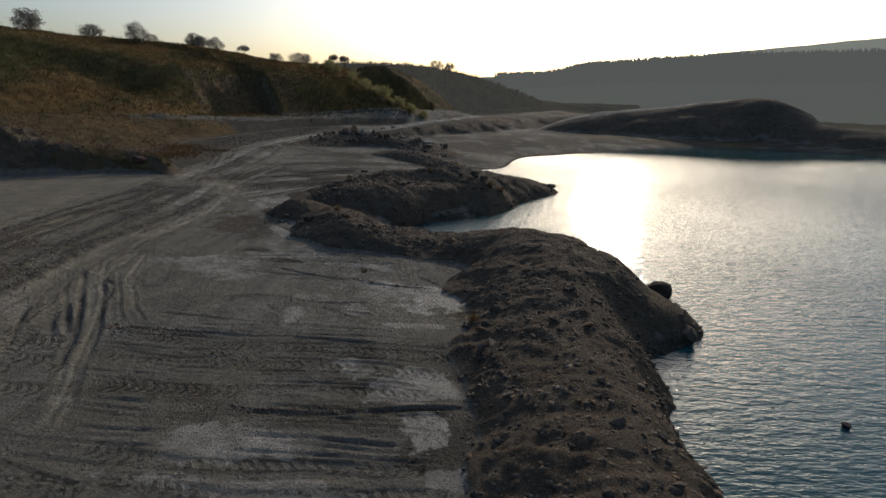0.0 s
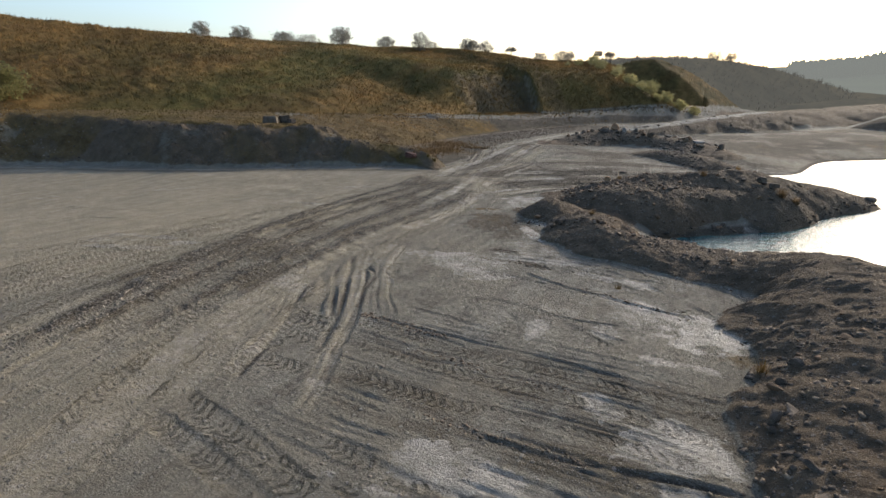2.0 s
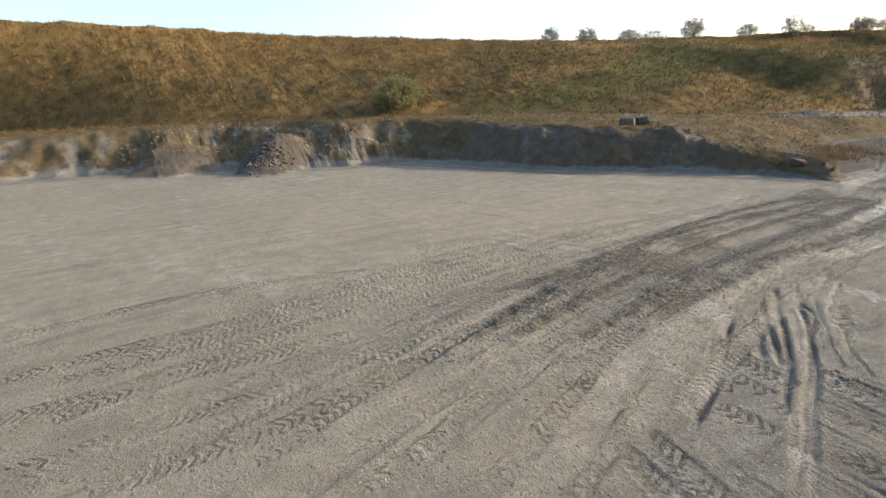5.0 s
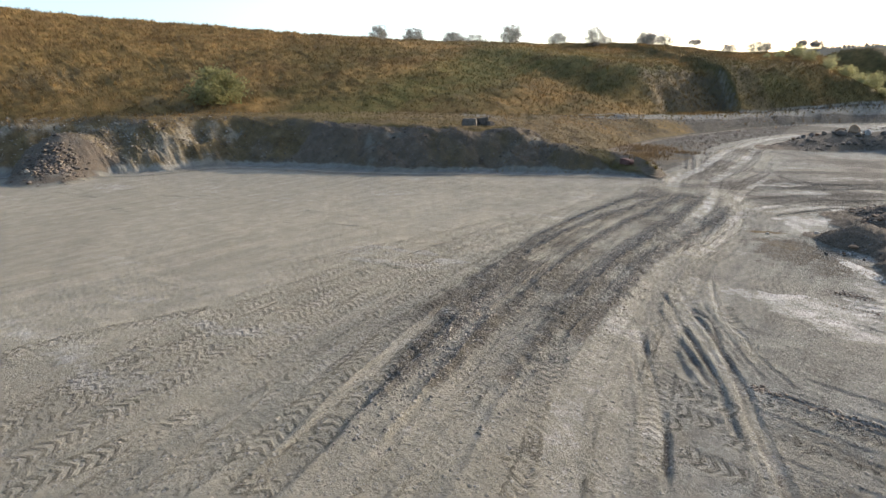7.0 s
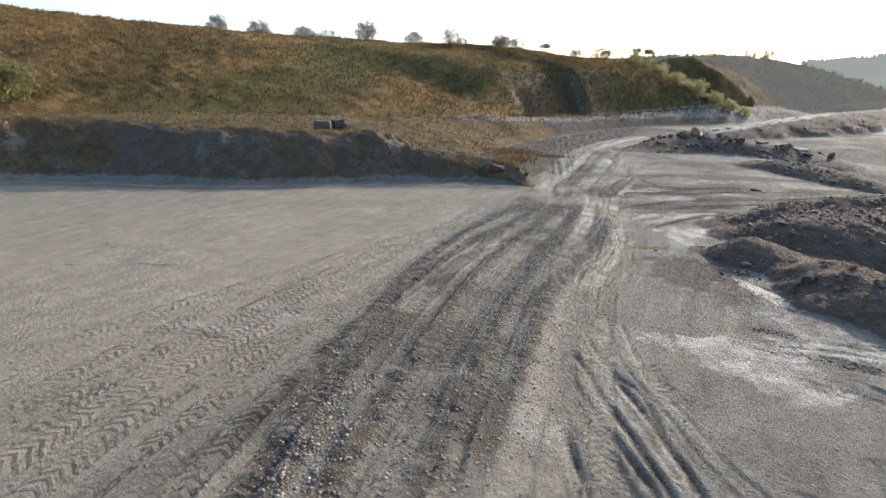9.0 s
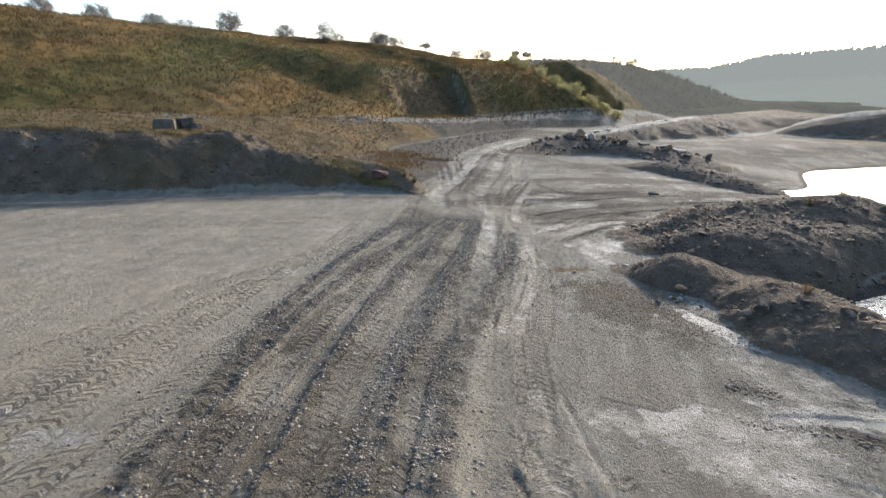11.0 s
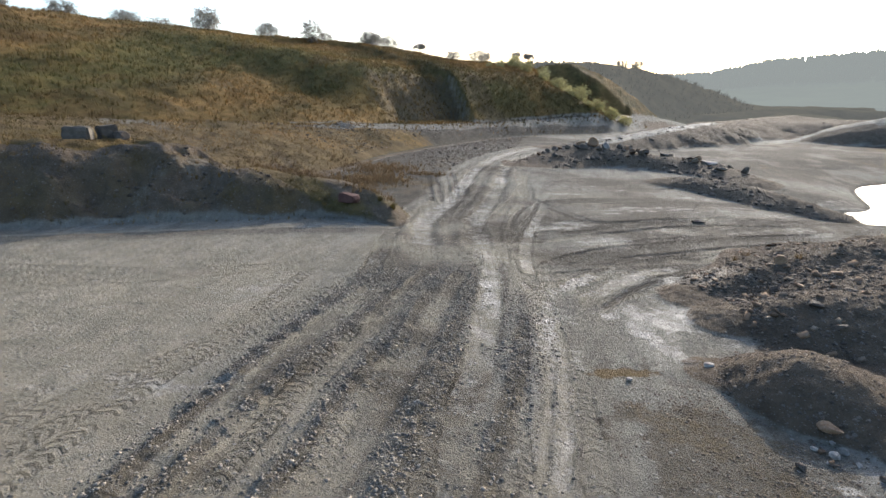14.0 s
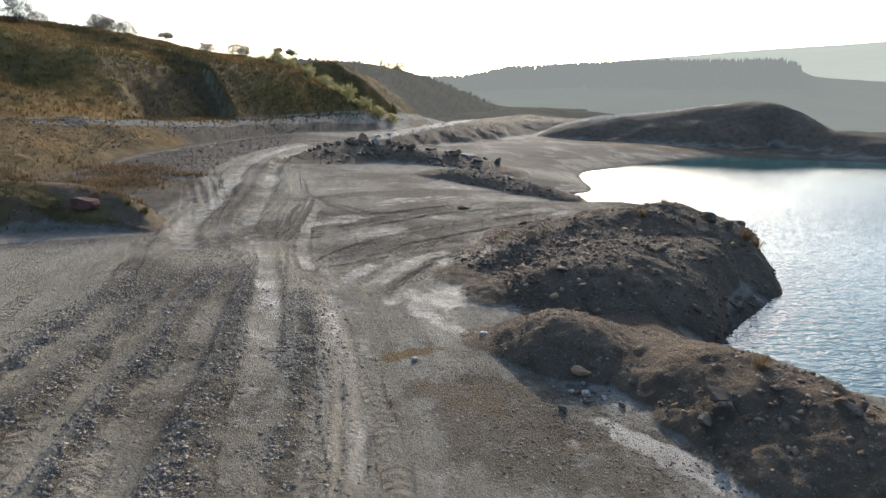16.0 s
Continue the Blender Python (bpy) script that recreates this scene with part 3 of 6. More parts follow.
shore_d = shore_d + 0.3 * n_mid * np.minimum(shore_d, 1)
level = np.where(wet, WATER_Z - 0.04 - np.minimum(shore_d * 0.5, 1.6), WATER_Z + (land - WATER_Z) * np.clip(shore_d / reach, 0, 1) ** 0.8)
ground = np.where(toe_side * toe_d > 0.5, land, np.minimum(land, level))

# mounds
mound = np.zeros_like(X)
for k, r in enumerate(RIDGES):
    ix = near(r, (r[:, 3].max() + 0.7) / 0.6)
    x, y, z, nm, nf = X[ix], Y[ix], ground[ix], n_mid[ix], n_fine[ix]
    d, _, u, (h, w) = along(r, x, y)
    d = d * (1 + 0.3 * lattice_noise(x, y, 0.35, 24 + k, 3)) + 0.12 * nm + (0.45 * lattice_noise(x, y, 0.75, 44, 4, 0.65) if k == 0 else 0)
    f = np.clip(1 - d / w, 0, 1)
    f = np.where(f > 0, 1 - (1 - f) ** (1.08 if k == 3 else 1.7), 0)
    top = h * f + (1 - f) * np.minimum(z, h)
    lump = (0.13 * nm + 0.06 * nf + 0.06 * lattice_noise(x, y, 0.9, 20 + k, 3)) * np.clip(w / 3.0, 0.4, 1.6) * np.minimum(f * 2.5, 1)
    if k == 0:
        lump = lump + 0.09 * lattice_noise(x, y, 1.3, 45, 4, 0.6) * np.minimum(f * 2, 1) * step01(18.5, 16, y)
    if k in (0, 1, 3, 4):
        lump = lump + (0.05 * lattice_noise(x, y, 1.9, 60 + k, 4, 0.6) + 0.035 * lattice_noise(x, y, 5.0, 65 + k, 2)) * np.minimum(f * 3, 1)
    newz = np.where(f > 0, np.maximum(z, top + lump * (0.55 if k in (2, 7) else 1)), z)
    weight = 1.0 if k < 7 else (1.0 + 0.3 * lattice_noise(x, y, 0.16, 70, 4) if k in (7, 8, 12) else (0.75 if k > 9 else 0.5) + 0.35 * lattice_noise(x, y, 0.16, 70, 4))
    mound[ix] = np.maximum(mound[ix], np.where(f > 0, np.minimum((newz - z) * 5 + f * 1.2, 1), 0) * weight)
    ground[ix] = newz

# far hills in the distance: wooded ridge, then pasture
far_r, far_a = np.hypot(X + 5, Y - 10), np.degrees(np.arctan2(X + 5, Y - 10))
ridge_el = np.interp(far_a, [-60, 0, 8, 11, 15, 20, 27, 39, 41.5, 48, 60, 90, 180], [1.0, 1.4, 1.5, 1.7, 2.6, 3.0, 3.45, 3.6, 2.6, 2.3, 2.6, 2.0, 1.0])
pasture_el = np.interp(far_a, [-180, -60, 10, 20, 25, 36, 47, 60, 90, 180], [0.5, 0.5, 0.6, 2.4, 4.0, 5.0, 5.65, 5.8, 4, 0.6])
wood_z = 560 * np.tan(np.radians(ridge_el)) + 6
t1 = step01(190, 560, far_r)
outer = 4.0 + (wood_z - 4.0) * t1 + (1300 * np.tan(np.radians(pasture_el)) - wood_z) * step01(620, 1300, far_r) + 1.5 * n_big * t1
ground = ground + (outer - ground) * step01(195, 300, far_r)

# ---- wheel ruts and tyre tracks pressed into the floor ----
track_u, track_v, track_k = np.zeros_like(X), np.zeros_like(X), np.zeros_like(X)
rut_pale, rut_dark = np.zeros_like(X), np.zeros_like(X)
dig, heap = np.zeros_like(X), np.zeros_like(X)


def rut(width, depth, lugs, shade, *pts):
    """a rut along the line; lugs: strength of the tread's print; shade: colour paler (+) or darker (-) than its ground,
    the dark standing for groove shadow as well as damp
    """
    ln = spline(pts, 6)
    ix = np.where((X > ln[:, 0].min() - 1) & (X < ln[:, 0].max() + 1) & (Y > ln[:, 1].min() - 1) & (Y < ln[:, 1].max() + 1))[0]
    d, side, u, _ = along(ln, X[ix], Y[ix])
    d = np.abs(d * side + 0.09 * lattice_noise(X[ix], Y[ix], 0.55, 32, 2) + 0.03 * min(1, width / 0.4) * lattice_noise(X[ix], Y[ix], 2.6, 35, 2))
    if width > 0.9:      # churned edges
        d = np.abs(d + 0.3 * lattice_noise(X[ix], Y[ix], 0.5, 37, 4, 0.65))
    h = width / 2
    broken = 1.0
    if lugs < 0:      # a scraped line that breaks off and starts again
        lugs, broken = 0.0, 0.25 + 0.75 * step01(-0.4, 0.05, lattice_noise(X[ix], Y[ix], 0.6, 36, 3, 0.6))
    soft = 0.26 if width > 0.9 else 0.04
    ends = step01(0, 0.8, u) * step01(0, 0.8, u.max() - u) * broken
    trough = step01(h + soft - 0.01, h - soft - 0.01, d) * ends
    lip = np.exp(-((d - h - 0.02 - soft) / (0.01 + soft)) ** 2) * ends
    wear = 0.85 + 0.4 * lattice_noise(X[ix], Y[ix], 0.55, 31, 2)
    dig[ix] = np.minimum(dig[ix], -0.48 * depth * trough * wear)
    heap[ix] = np.maximum(heap[ix] * (1 - trough), 0.36 * depth * lip * wear)
    edge = np.exp(-((d - h + 0.01) / 0.065) ** 2) * ends * np.clip(wear - 0.2, 0, 1)
    on = trough > 0.25
    track_u[ix[on]], track_v[ix[on]], track_k[ix[on]] = u[on], d[on], lugs ** 1.5
    if shade > 0:
        rut_pale[ix] = np.maximum(rut_pale[ix], shade * trough)
        rut_dark[ix] *= 1 - trough * 0.7
        # deep ruts get a dark line along both walls
        if depth > 0.11:
            rut_dark[ix] = np.maximum(rut_dark[ix], 0.6 * edge)
    else:
        rut_dark[ix] = np.maximum(rut_dark[ix], -shade * np.maximum(trough, 0.6 * lip))


# rocky haul road: long windrows of stone with smooth wheel lines between them
WINDROWS = [spline(p, 6) for p in (
    [(-14.2, 7), (-15.8, 12), (-17.2, 16), (-18.7, 22), (-19.3, 27), (-19.3, 31), (-18.7, 35)],
    [(-12.9, 2.5), (-14.4, 8), (-15.6, 12.5), (-17.0, 17), (-18.2, 22), (-18.3, 27), (-17.9, 31), (-17.5, 36)],
    [(-13.4, 7), (-14.6, 12), (-15.4, 16), (-16.4, 21.5), (-16.8, 27), (-16.6, 31.3), (-16.6, 36.5)],
    [(-12.6, 8.5), (-13.5, 14), (-14.3, 18.5), (-14.8, 22), (-15.1, 26), (-15.3, 30.5), (-15.7, 36)],
    [(-12.6, 14), (-13.2, 18), (-13.7, 22), (-13.7, 26.4), (-13.6, 30), (-13.9, 34.5)])]
windrow = np.zeros_like(X)
for ln in WINDROWS:
    ix = near(ln, 2.0)
    d, _, u, _ = along(ln, X[ix], Y[ix])
    windrow[ix] = np.maximum(windrow[ix], np.exp(-(d / 0.36) ** 2) * step01(6.0, 10.5, Y[ix]) * step01(0, 3, u) * step01(0, 3, u.max() - u))
ground += windrow * (0.07 + 0.05 * n_fine + 0.04 * lattice_noise(X, Y, 3.5, 33, 2))
rut(0.7, 0.08, 0.15, 0.4, (-14.0, 5), (-15.6, 11), (-16.6, 14.2), (-18.2, 20), (-18.8, 26), (-18.6, 30.5), (-18.2, 34))
rut(0.32, 0.09, 0.0, -0.7, (-16.4, 15), (-17.5, 20), (-17.9, 26), (-17.6, 31), (-17.2, 36))
rut(0.4, 0.08, 0.0, 0.4, (-15.0, 13), (-16.1, 18), (-16.9, 23), (-17.4, 28), (-17.1, 33))
rut(0.55, 0.08, 0.3, 0.35, (-13.0, 7), (-14.6, 13), (-15.3, 17), (-15.8, 21), (-16.0, 26), (-16.0, 31), (-16.1, 36))
rut(0.22, 0.09, 0.0, -0.7, (-14.4, 15.5), (-15.3, 20), (-15.6, 24), (-15.7, 29), (-15.9, 34))
rut(0.5, 0.08, 0.6, 0.3, (-12.6, 10), (-13.6, 16), (-14.3, 20.5), (-14.5, 25), (-14.7, 31))
# smooth pale wheel line along its edge
rut(0.7, 0.06, 0.2, 0.5, (-8.9, 3), (-9.8, 6.6), (-10.5, 8.3), (-11.5, 10.9), (-12.3, 14.6), (-13.0, 19.1), (-13.6, 23.0), (-14.3, 26.4), (-14.5, 30.2), (-14.8, 33.1), (-15.3, 37.6), (-15.8, 41))
rut(0.5, 0.06, 0.4, 0.1, (-9.6, 3), (-10.4, 6.6), (-11.2, 9.4), (-12.2, 12.4))
rut(0.5, 0.06, 0.8, -0.1, (-11.0, 2.6), (-11.6, 5.5), (-12.3, 7.7), (-13.1, 11.2), (-14.0, 15))
rut(0.45, 0.07, 0.3, -0.15, (-11.2, 0.5), (-12.2, 4.2), (-12.6, 5.7), (-13.0, 8.8), (-13.4, 12.9))
# fan of dozer lines that leave the road: pale smooth lanes, dark grooves between them
rut(0.50, 0.040, 0.0, 0.65, (-12.4, 20.0), (-10.9, 17.1), (-9.9, 15.2), (-8.6, 12.7), (-7.7, 10.7), (-7.1, 9.3))
rut(0.45, 0.040, 0.0, 0.62, (-12.0, 15.6), (-11.3, 13.9), (-10.1, 11.5), (-9.4, 9.4))
rut(0.30, 0.020, 0.0, 0.68, (-12.4, 19.6), (-11.3, 17.5), (-10.4, 16.0), (-9.5, 14.4))
rut(0.30, 0.020, 0.0, 0.68, (-12.2, 18.3), (-11.2, 16.4), (-10.3, 15.0))
rut(0.40, 0.020, 0.0, 0.68, (-12.2, 21.8), (-11.6, 19.6), (-11.0, 18.2))
rut(0.40, 0.020, 0.0, 0.68, (-11.7, 21.4), (-10.6, 18.6), (-9.8, 17.1), (-8.7, 15.2))
# negative values here paint the grooves' shadow into the ground colour
rut(0.19, 0.140, 0.0, -0.79, (-12.5, 19.0), (-11.4, 17.1), (-10.8, 16.1), (-9.8, 14.4), (-9.0, 12.8), (-8.4, 11.4))
rut(0.17, 0.124, 0.0, -0.75, (-12.5, 20.3), (-11.3, 18.1), (-10.1, 16.1), (-9.3, 14.4), (-8.4, 12.4), (-7.6, 10.6), (-7.3, 9.4))
rut(0.11, 0.083, 0.0, -0.56, (-12.4, 22.0), (-11.3, 18.1), (-10.8, 17.1))
rut(0.13, 0.099, 0.0, -0.66, (-12.0, 22.1), (-11.3, 18.3), (-10.5, 17.4), (-9.9, 15.8), (-8.7, 13.4), (-7.6, 10.9), (-6.9, 9.2))
rut(0.11, 0.083, 0.0, -0.56, (-11.6, 21.6), (-10.5, 18.3), (-9.8, 17.2), (-9.0, 16.0))
rut(0.10, 0.074, 0.0, -0.47, (-11.4, 19.2), (-10.3, 17.3), (-9.0, 15.1), (-8.5, 14.2))
rut(0.10, 0.083, 0.0, -0.56, (-10.8, 18.9), (-9.4, 16.5), (-8.3, 14.9), (-7.9, 14.2))
rut(0.17, 0.124, 0.0, -0.75, (-11.9, 15.6), (-11.3, 14.4), (-10.9, 13.6), (-9.8, 11.4), (-9.1, 9.4))
rut(0.14, 0.099, 0.0, -0.66, (-12.0, 14.8), (-11.2, 13.4), (-10.3, 11.6), (-9.6, 9.6))
rut(0.19, 0.124, 0.0, -0.75, (-12.2, 17.6), (-11.0, 15.7), (-10.0, 14.3), (-9.3, 13.1))
rut(0.17, 0.099, 0.0, -0.66, (-11.7, 16.2), (-10.8, 15.0), (-10.2, 14.0))
rut(0.12, 0.083, 0.0, -0.66, (-13.0, 20.0), (-12.5, 16.2), (-12.0, 13.0), (-11.2, 10.4))
rut(0.45, 0.04, 0.8, 0.05, (-10.6, 19.2), (-10.2, 18.1), (-9.6, 17.1))
rut(0.17, 0.057, 0.0, -0.56, (-11.3, 14.3), (-10.0, 14.1))
rut(0.10, 0.050, 0.0, -0.47, (-11.2, 21.5), (-10.1, 21.3), (-9.1, 21.1))
rut(0.30, 0.041, 0.0, -0.85, (-8.1, 21.3), (-7.2, 21.3), (-6.2, 21.4), (-5.0, 20.8))
rut(0.20, 0.050, 0.0, -0.38, (-10.3, 13.1), (-8.7, 10.1))
rut(0.19, 0.050, 0.0, -0.38, (-6.2, 11.3), (-5.6, 9.5))
rut(0.19, 0.050, 0.0, -0.38, (-5.7, 11.3), (-5.2, 9.6))
rut(0.30, 0.100, 0.0, 0.33, (-11.9, 16.6), (-10.9, 14.9), (-9.8, 13.2))
rut(0.55, 0.04, 1.0, -0.1, (-11.4, 13.6), (-10.2, 13.2), (-9.0, 13.2))
rut(0.55, 0.04, 1.0, -0.1, (-10.9, 11.7), (-9.6, 11.6), (-8.2, 11.9))
rut(0.55, 0.045, 1.0, -0.15, (-11.5, 8.0), (-10.6, 9.9), (-10.3, 11.2))
# herringbone prints
rut(0.5, 0.04, 1.0, 0.1, (-10.4, 13.0), (-9.4, 12.9), (-8.6, 12.9))
rut(0.5, 0.04, 1.0, 0.1, (-10.2, 12.3), (-9.2, 12.1), (-8.3, 12.1))
rut(0.5, 0.04, 1.0, 0.15, (-9.6, 10.9), (-8.9, 10.8), (-8.0, 10.8))
rut(0.55, 0.04, 0.65, 0.1, (-12.4, 12.6), (-11.8, 11.2), (-11.0, 9.8), (-10.3, 8.2), (-9.8, 6.6))
rut(0.55, 0.03, 0.65, 0.1, (-13.0, 13.4), (-12.4, 11.6), (-11.8, 10.2), (-11.0, 8.4), (-10.5, 6.6))
rut(0.66, 0.04, 1.0, 0.06, (-11.6, 9.2), (-10.5, 8.9), (-9.5, 8.7), (-8.3, 8.4), (-7.0, 8.0), (-5.4, 7.6))
rut(0.5, 0.06, 0.6, -0.15, (-10.2, 8.1), (-9.0, 7.9), (-7.4, 7.5), (-5.2, 7.0))
rut(0.6, 0.02, 1.0, 0.0, (-20.8, -3), (-20.6, 2.2), (-20.3, 5.6), (-19.8, 9.8), (-19.3, 13.5), (-19.2, 18))
rut(0.6, 0.02, 1.0, 0.04, (-18.6, -3), (-17.6, 2.7), (-17.3, 5.3), (-17.0, 9.6), (-17.4, 12.9), (-18.3, 17))
rut(0.6, 0.02, 1.0, 0.04, (-15.9, -3), (-15.8, 1.1), (-15.4, 2.9), (-15.3, 5.3), (-15.6, 7.4), (-16.8, 11.5), (-18.0, 16))
rut(0.6, 0.03, 0.8, 0.02, (-24.6, -2), (-24.1, 4.7), (-22.0, 10.3), (-20.6, 16))
rut(0.55, 0.03, 0.9, 0.08, (-22.5, 14), (-21.9, 21.1), (-21.6, 24.7), (-20.6, 29.0), (-18.9, 35.0))
rut(0.55, 0.03, 0.7, 0.05, (-24.5, 13), (-23.2, 21), (-22.6, 24.4), (-21.6, 27.6), (-19.6, 33.5))
rut(0.55, 0.03, 0.8, 0.0, (-14.2, -1), (-14.0, 3), (-14.5, 7), (-15.6, 11))
for k in range(4):
    rut(0.6, 0.02, 0.45, -0.1, (-36 + k, 29.2 + 0.9 * k), (-29 + k, 31.0 + 0.8 * k), (-23.0 + 0.6 * k, 34.2 + 0.5 * k))
# bladed lines that run across to the berm, with tread prints between them
rut(0.16, 0.1, -1, -0.7, (-10.2, 14.3), (-7.2, 14.05), (-4.3, 14.1), (-0.2, 13.8), (0.9, 13.9))
rut(0.16, 0.1, -1, -0.7, (-7.4, 10.6), (-5.0, 10.6), (-3.2, 10.35), (-0.4, 10.8), (1.0, 10.9))
rut(0.12, 0.06, -1, -0.5, (-9.0, 13.2), (-5.4, 13.0), (-2.5, 13.1), (0.4, 12.9))
rut(0.12, 0.06, -1, -0.5, (-8.0, 11.8), (-5.0, 11.7), (-2.4, 11.9), (0.5, 11.7))
rut(0.5, 0.03, 0.75, -0.1, (-8.8, 13.6), (-5.4, 13.5), (-2.5, 13.45), (0.6, 13.3))
rut(0.5, 0.03, 0.75, 0.1, (-8.6, 12.6), (-5.2, 12.4), (-2.4, 12.5), (0.5, 12.3))
rut(0.5, 0.03, 0.75, -0.15, (-7.6, 11.2), (-4.7, 11.15), (-2.5, 11.3), (0.2, 11.3))
rut(0.5, 0.04, 0.75, -0.15, (-6.4, 9.0), (-4.6, 8.6), (-2.4, 8.7), (0.2, 8.9))
rut(0.5, 0.04, 0.75, 0.1, (-5.6, 8.2), (-3.6, 7.9), (-1.4, 8.0), (0.6, 8.1))
rut(0.3, 0.07, -1, -0.5, (-7.9, 21.4), (-5.6, 21.9), (-3.3, 21.8), (-0.6, 19.7), (0.8, 18.0))
rut(0.25, 0.06, -1, -0.5, (-6.8, 20.5), (-3.9, 19.3), (-1.8, 18.8), (0.3, 18.4))
rut(0.2, 0.06, -1, -0.4, (-5.7, 16.5), (-4.0, 15.4))
rut(0.3, 0.06, -1, -0.4, (-4.0, 16.4), (-1.6, 15.8))
rut(0.2, 0.05, -1, -0.4, (-8.4, 15.3), (-5.6, 15.0), (-3.0, 14.9))
for k in range(21):
    y = 8.0 + 0.33 * k + 0.12 * math.sin(k * 2.3)
    rut(0.07 + 0.03 * (k % 3), 0.05 + 0.02 * (k % 2), -1, -0.5, (-8.8 + 1.7 * k % 2.3, y + 0.15), (-6.4, y + 0.12 * math.sin(k * 3.1)), (-4.4, y + 0.14 * math.sin(k * 5.1)), (-2.0, y + 0.08), (0.6 - 1.3 * k % 1.9, y - 0.05))
# past the rocky stretch: pale twin ruts uphill, and the turn to the lake
rut(0.8, 0.04, 0.3, 0.6, (-12.9, 23), (-12.8, 26.3), (-12.7, 29.0), (-13.0, 31.8), (-13.9, 36))
rut(0.22, 0.07, 0.0, 0.8, (-12.6, 25.2), (-12.5, 28.2), (-12.6, 30.2), (-12.8, 32.0))
rut(0.16, 0.08, 0.0, -0.5, (-12.95, 25), (-12.85, 28), (-12.95, 30.6))
rut(0.16, 0.1, 0.0, -0.8, (-13.2, 22.4), (-13.3, 24.6), (-13.2, 26.6))
rut(0.5, 0.025, 0.5, 0.2, (-12.1, 22.5), (-12.0, 25), (-12.1, 27.8), (-12.4, 30.6))
rut(0.7, 0.05, 0.3, 0.6, (-14.4, 27), (-14.6, 31.2), (-14.9, 35), (-15.2, 40))
rut(1.0, 0.14, 0.2, 0.9, (-18.2, 38.5), (-19.5, 44), (-19.5, 50.7), (-20.1, 62), (-19.0, 73), (-16.4, 82.2), (-10.6, 87.6), (-5.2, 94.4))
rut(0.95, 0.14, 0.2, 0.9, (-15.8, 38.5), (-17.1, 44.8), (-17.4, 54), (-17.9, 64), (-16.8, 72), (-14.6, 80), (-9.0, 85.4), (-3.8, 92.6))
rut(0.6, 0.08, 0.9, -0.2, (-14.0, 36.3), (-12.6, 39.6), (-10.2, 41.7), (-6.3, 44.3), (-1.3, 46.5))
rut(0.6, 0.08, 0.9, -0.15, (-13.2, 35.1), (-11.4, 38.3), (-8.9, 40.9), (-5.2, 43.3), (-0.6, 45.4))
rut(0.5, 0.07, 0.6, 0.3, (-12.4, 34.1), (-10.7, 37.5), (-8.4, 40.0))
rut(0.6, 0.06, 0.6, 0.35, (-15.6, 40), (-12.6, 42.6), (-8.5, 45.5), (-3, 48.5), (2, 50.5))
rut(0.5, 0.08, 0.2, -0.25, (-15.6, 53), (-14.6, 50.5), (-13.1, 48.3), (-11.0, 45.6))
rut(0.5, 0.07, 0.2, -0.2, (-16.2, 50), (-14.6, 47.2), (-12.4, 45.0))
rut(0.6, 0.06, 0.3, -0.2, (-22.9, 57), (-21.3, 50.8), (-20.0, 45.4))
rut(0.5, 0.06, 0.3, -0.15, (-22.0, 57.6), (-20.5, 51.0), (-19.4, 46.0))


# many more passes of the same lorries, side by side
TR = random.Random(21)


def beside(offset, y0, y1, drift=0.0, wave=0.25):
    """a line that keeps about that far left (-) or right (+) of the road"""
    pts, ph = [], TR.uniform(0, 6)
    for q in np.linspace(0, 1, 6):
        y = y0 + (y1 - y0) * q
        rx = float(np.interp(y, ROAD[:, 1], ROAD[:, 0]))
        pts.append((rx + offset + drift * q + wave * math.sin(ph + 2.2 * q), y))
    return pts


for k in range(20):
    y0 = TR.uniform(-3, 12)
    off = -2.8 - 6.5 * TR.random() ** 1.4
    rut(TR.choice((0.5, 0.55, 0.6)), TR.uniform(0.02, 0.045), TR.choice((0.4, 0.9, 1.0)), TR.choice((-0.15, 0.1, 0.25, 0.35)), *beside(off, y0, y0 + TR.uniform(12, 26), (-2.6 - off) * TR.uniform(0.1, 0.7)))
for k in range(9):
    y0 = TR.uniform(0, 10)
    rut(TR.choice((0.3, 0.45, 0.55)), TR.uniform(0.03, 0.06), TR.choice((0.0, 0.5, 0.9)), TR.choice((-0.35, -0.2, 0.15, 0.3)), *beside(TR.uniform(-2.3, 2.2), y0, y0 + TR.uniform(16, 30), TR.uniform(-0.4, 0.4), 0.12))
for k in range(12):
    y0 = TR.uniform(2, 20)
    rut(TR.choice((0.4, 0.55, 0.6)), TR.uniform(0.03, 0.055), TR.choice((0.1, 0.3, 0.5)), TR.choice((-0.3, -0.15, 0.15, 0.35)), *beside(TR.uniform(2.3, 5.0), y0, y0 + TR.uniform(10, 18), TR.uniform(-1.2, 0.3)))
for k in range(9):
    y0 = TR.uniform(32, 46)
    rut(TR.choice((0.4, 0.6)), TR.uniform(0.03, 0.06), TR.choice((0.2, 0.6)), TR.choice((-0.4, -0.3, 0.4, 0.5)), *beside(TR.uniform(-1.8, 5.0), y0, y0 + TR.uniform(12, 26), TR.uniform(-1.5, 0.8), 0.5))
for k in range(11):
    a, b = TR.uniform(-16, -11.5), TR.uniform(35, 44)
    rut(TR.choice((0.45, 0.6)), TR.uniform(0.04, 0.09), TR.choice((0.5, 1.0)), TR.choice((-0.5, -0.35, 0.2, 0.4)), (a, b), (a + 3.4, b + TR.uniform(1.6, 3.4)), (a + 7.5, b + TR.uniform(3.6, 6.0)), (a + 12, b + TR.uniform(5.0, 8.0)))
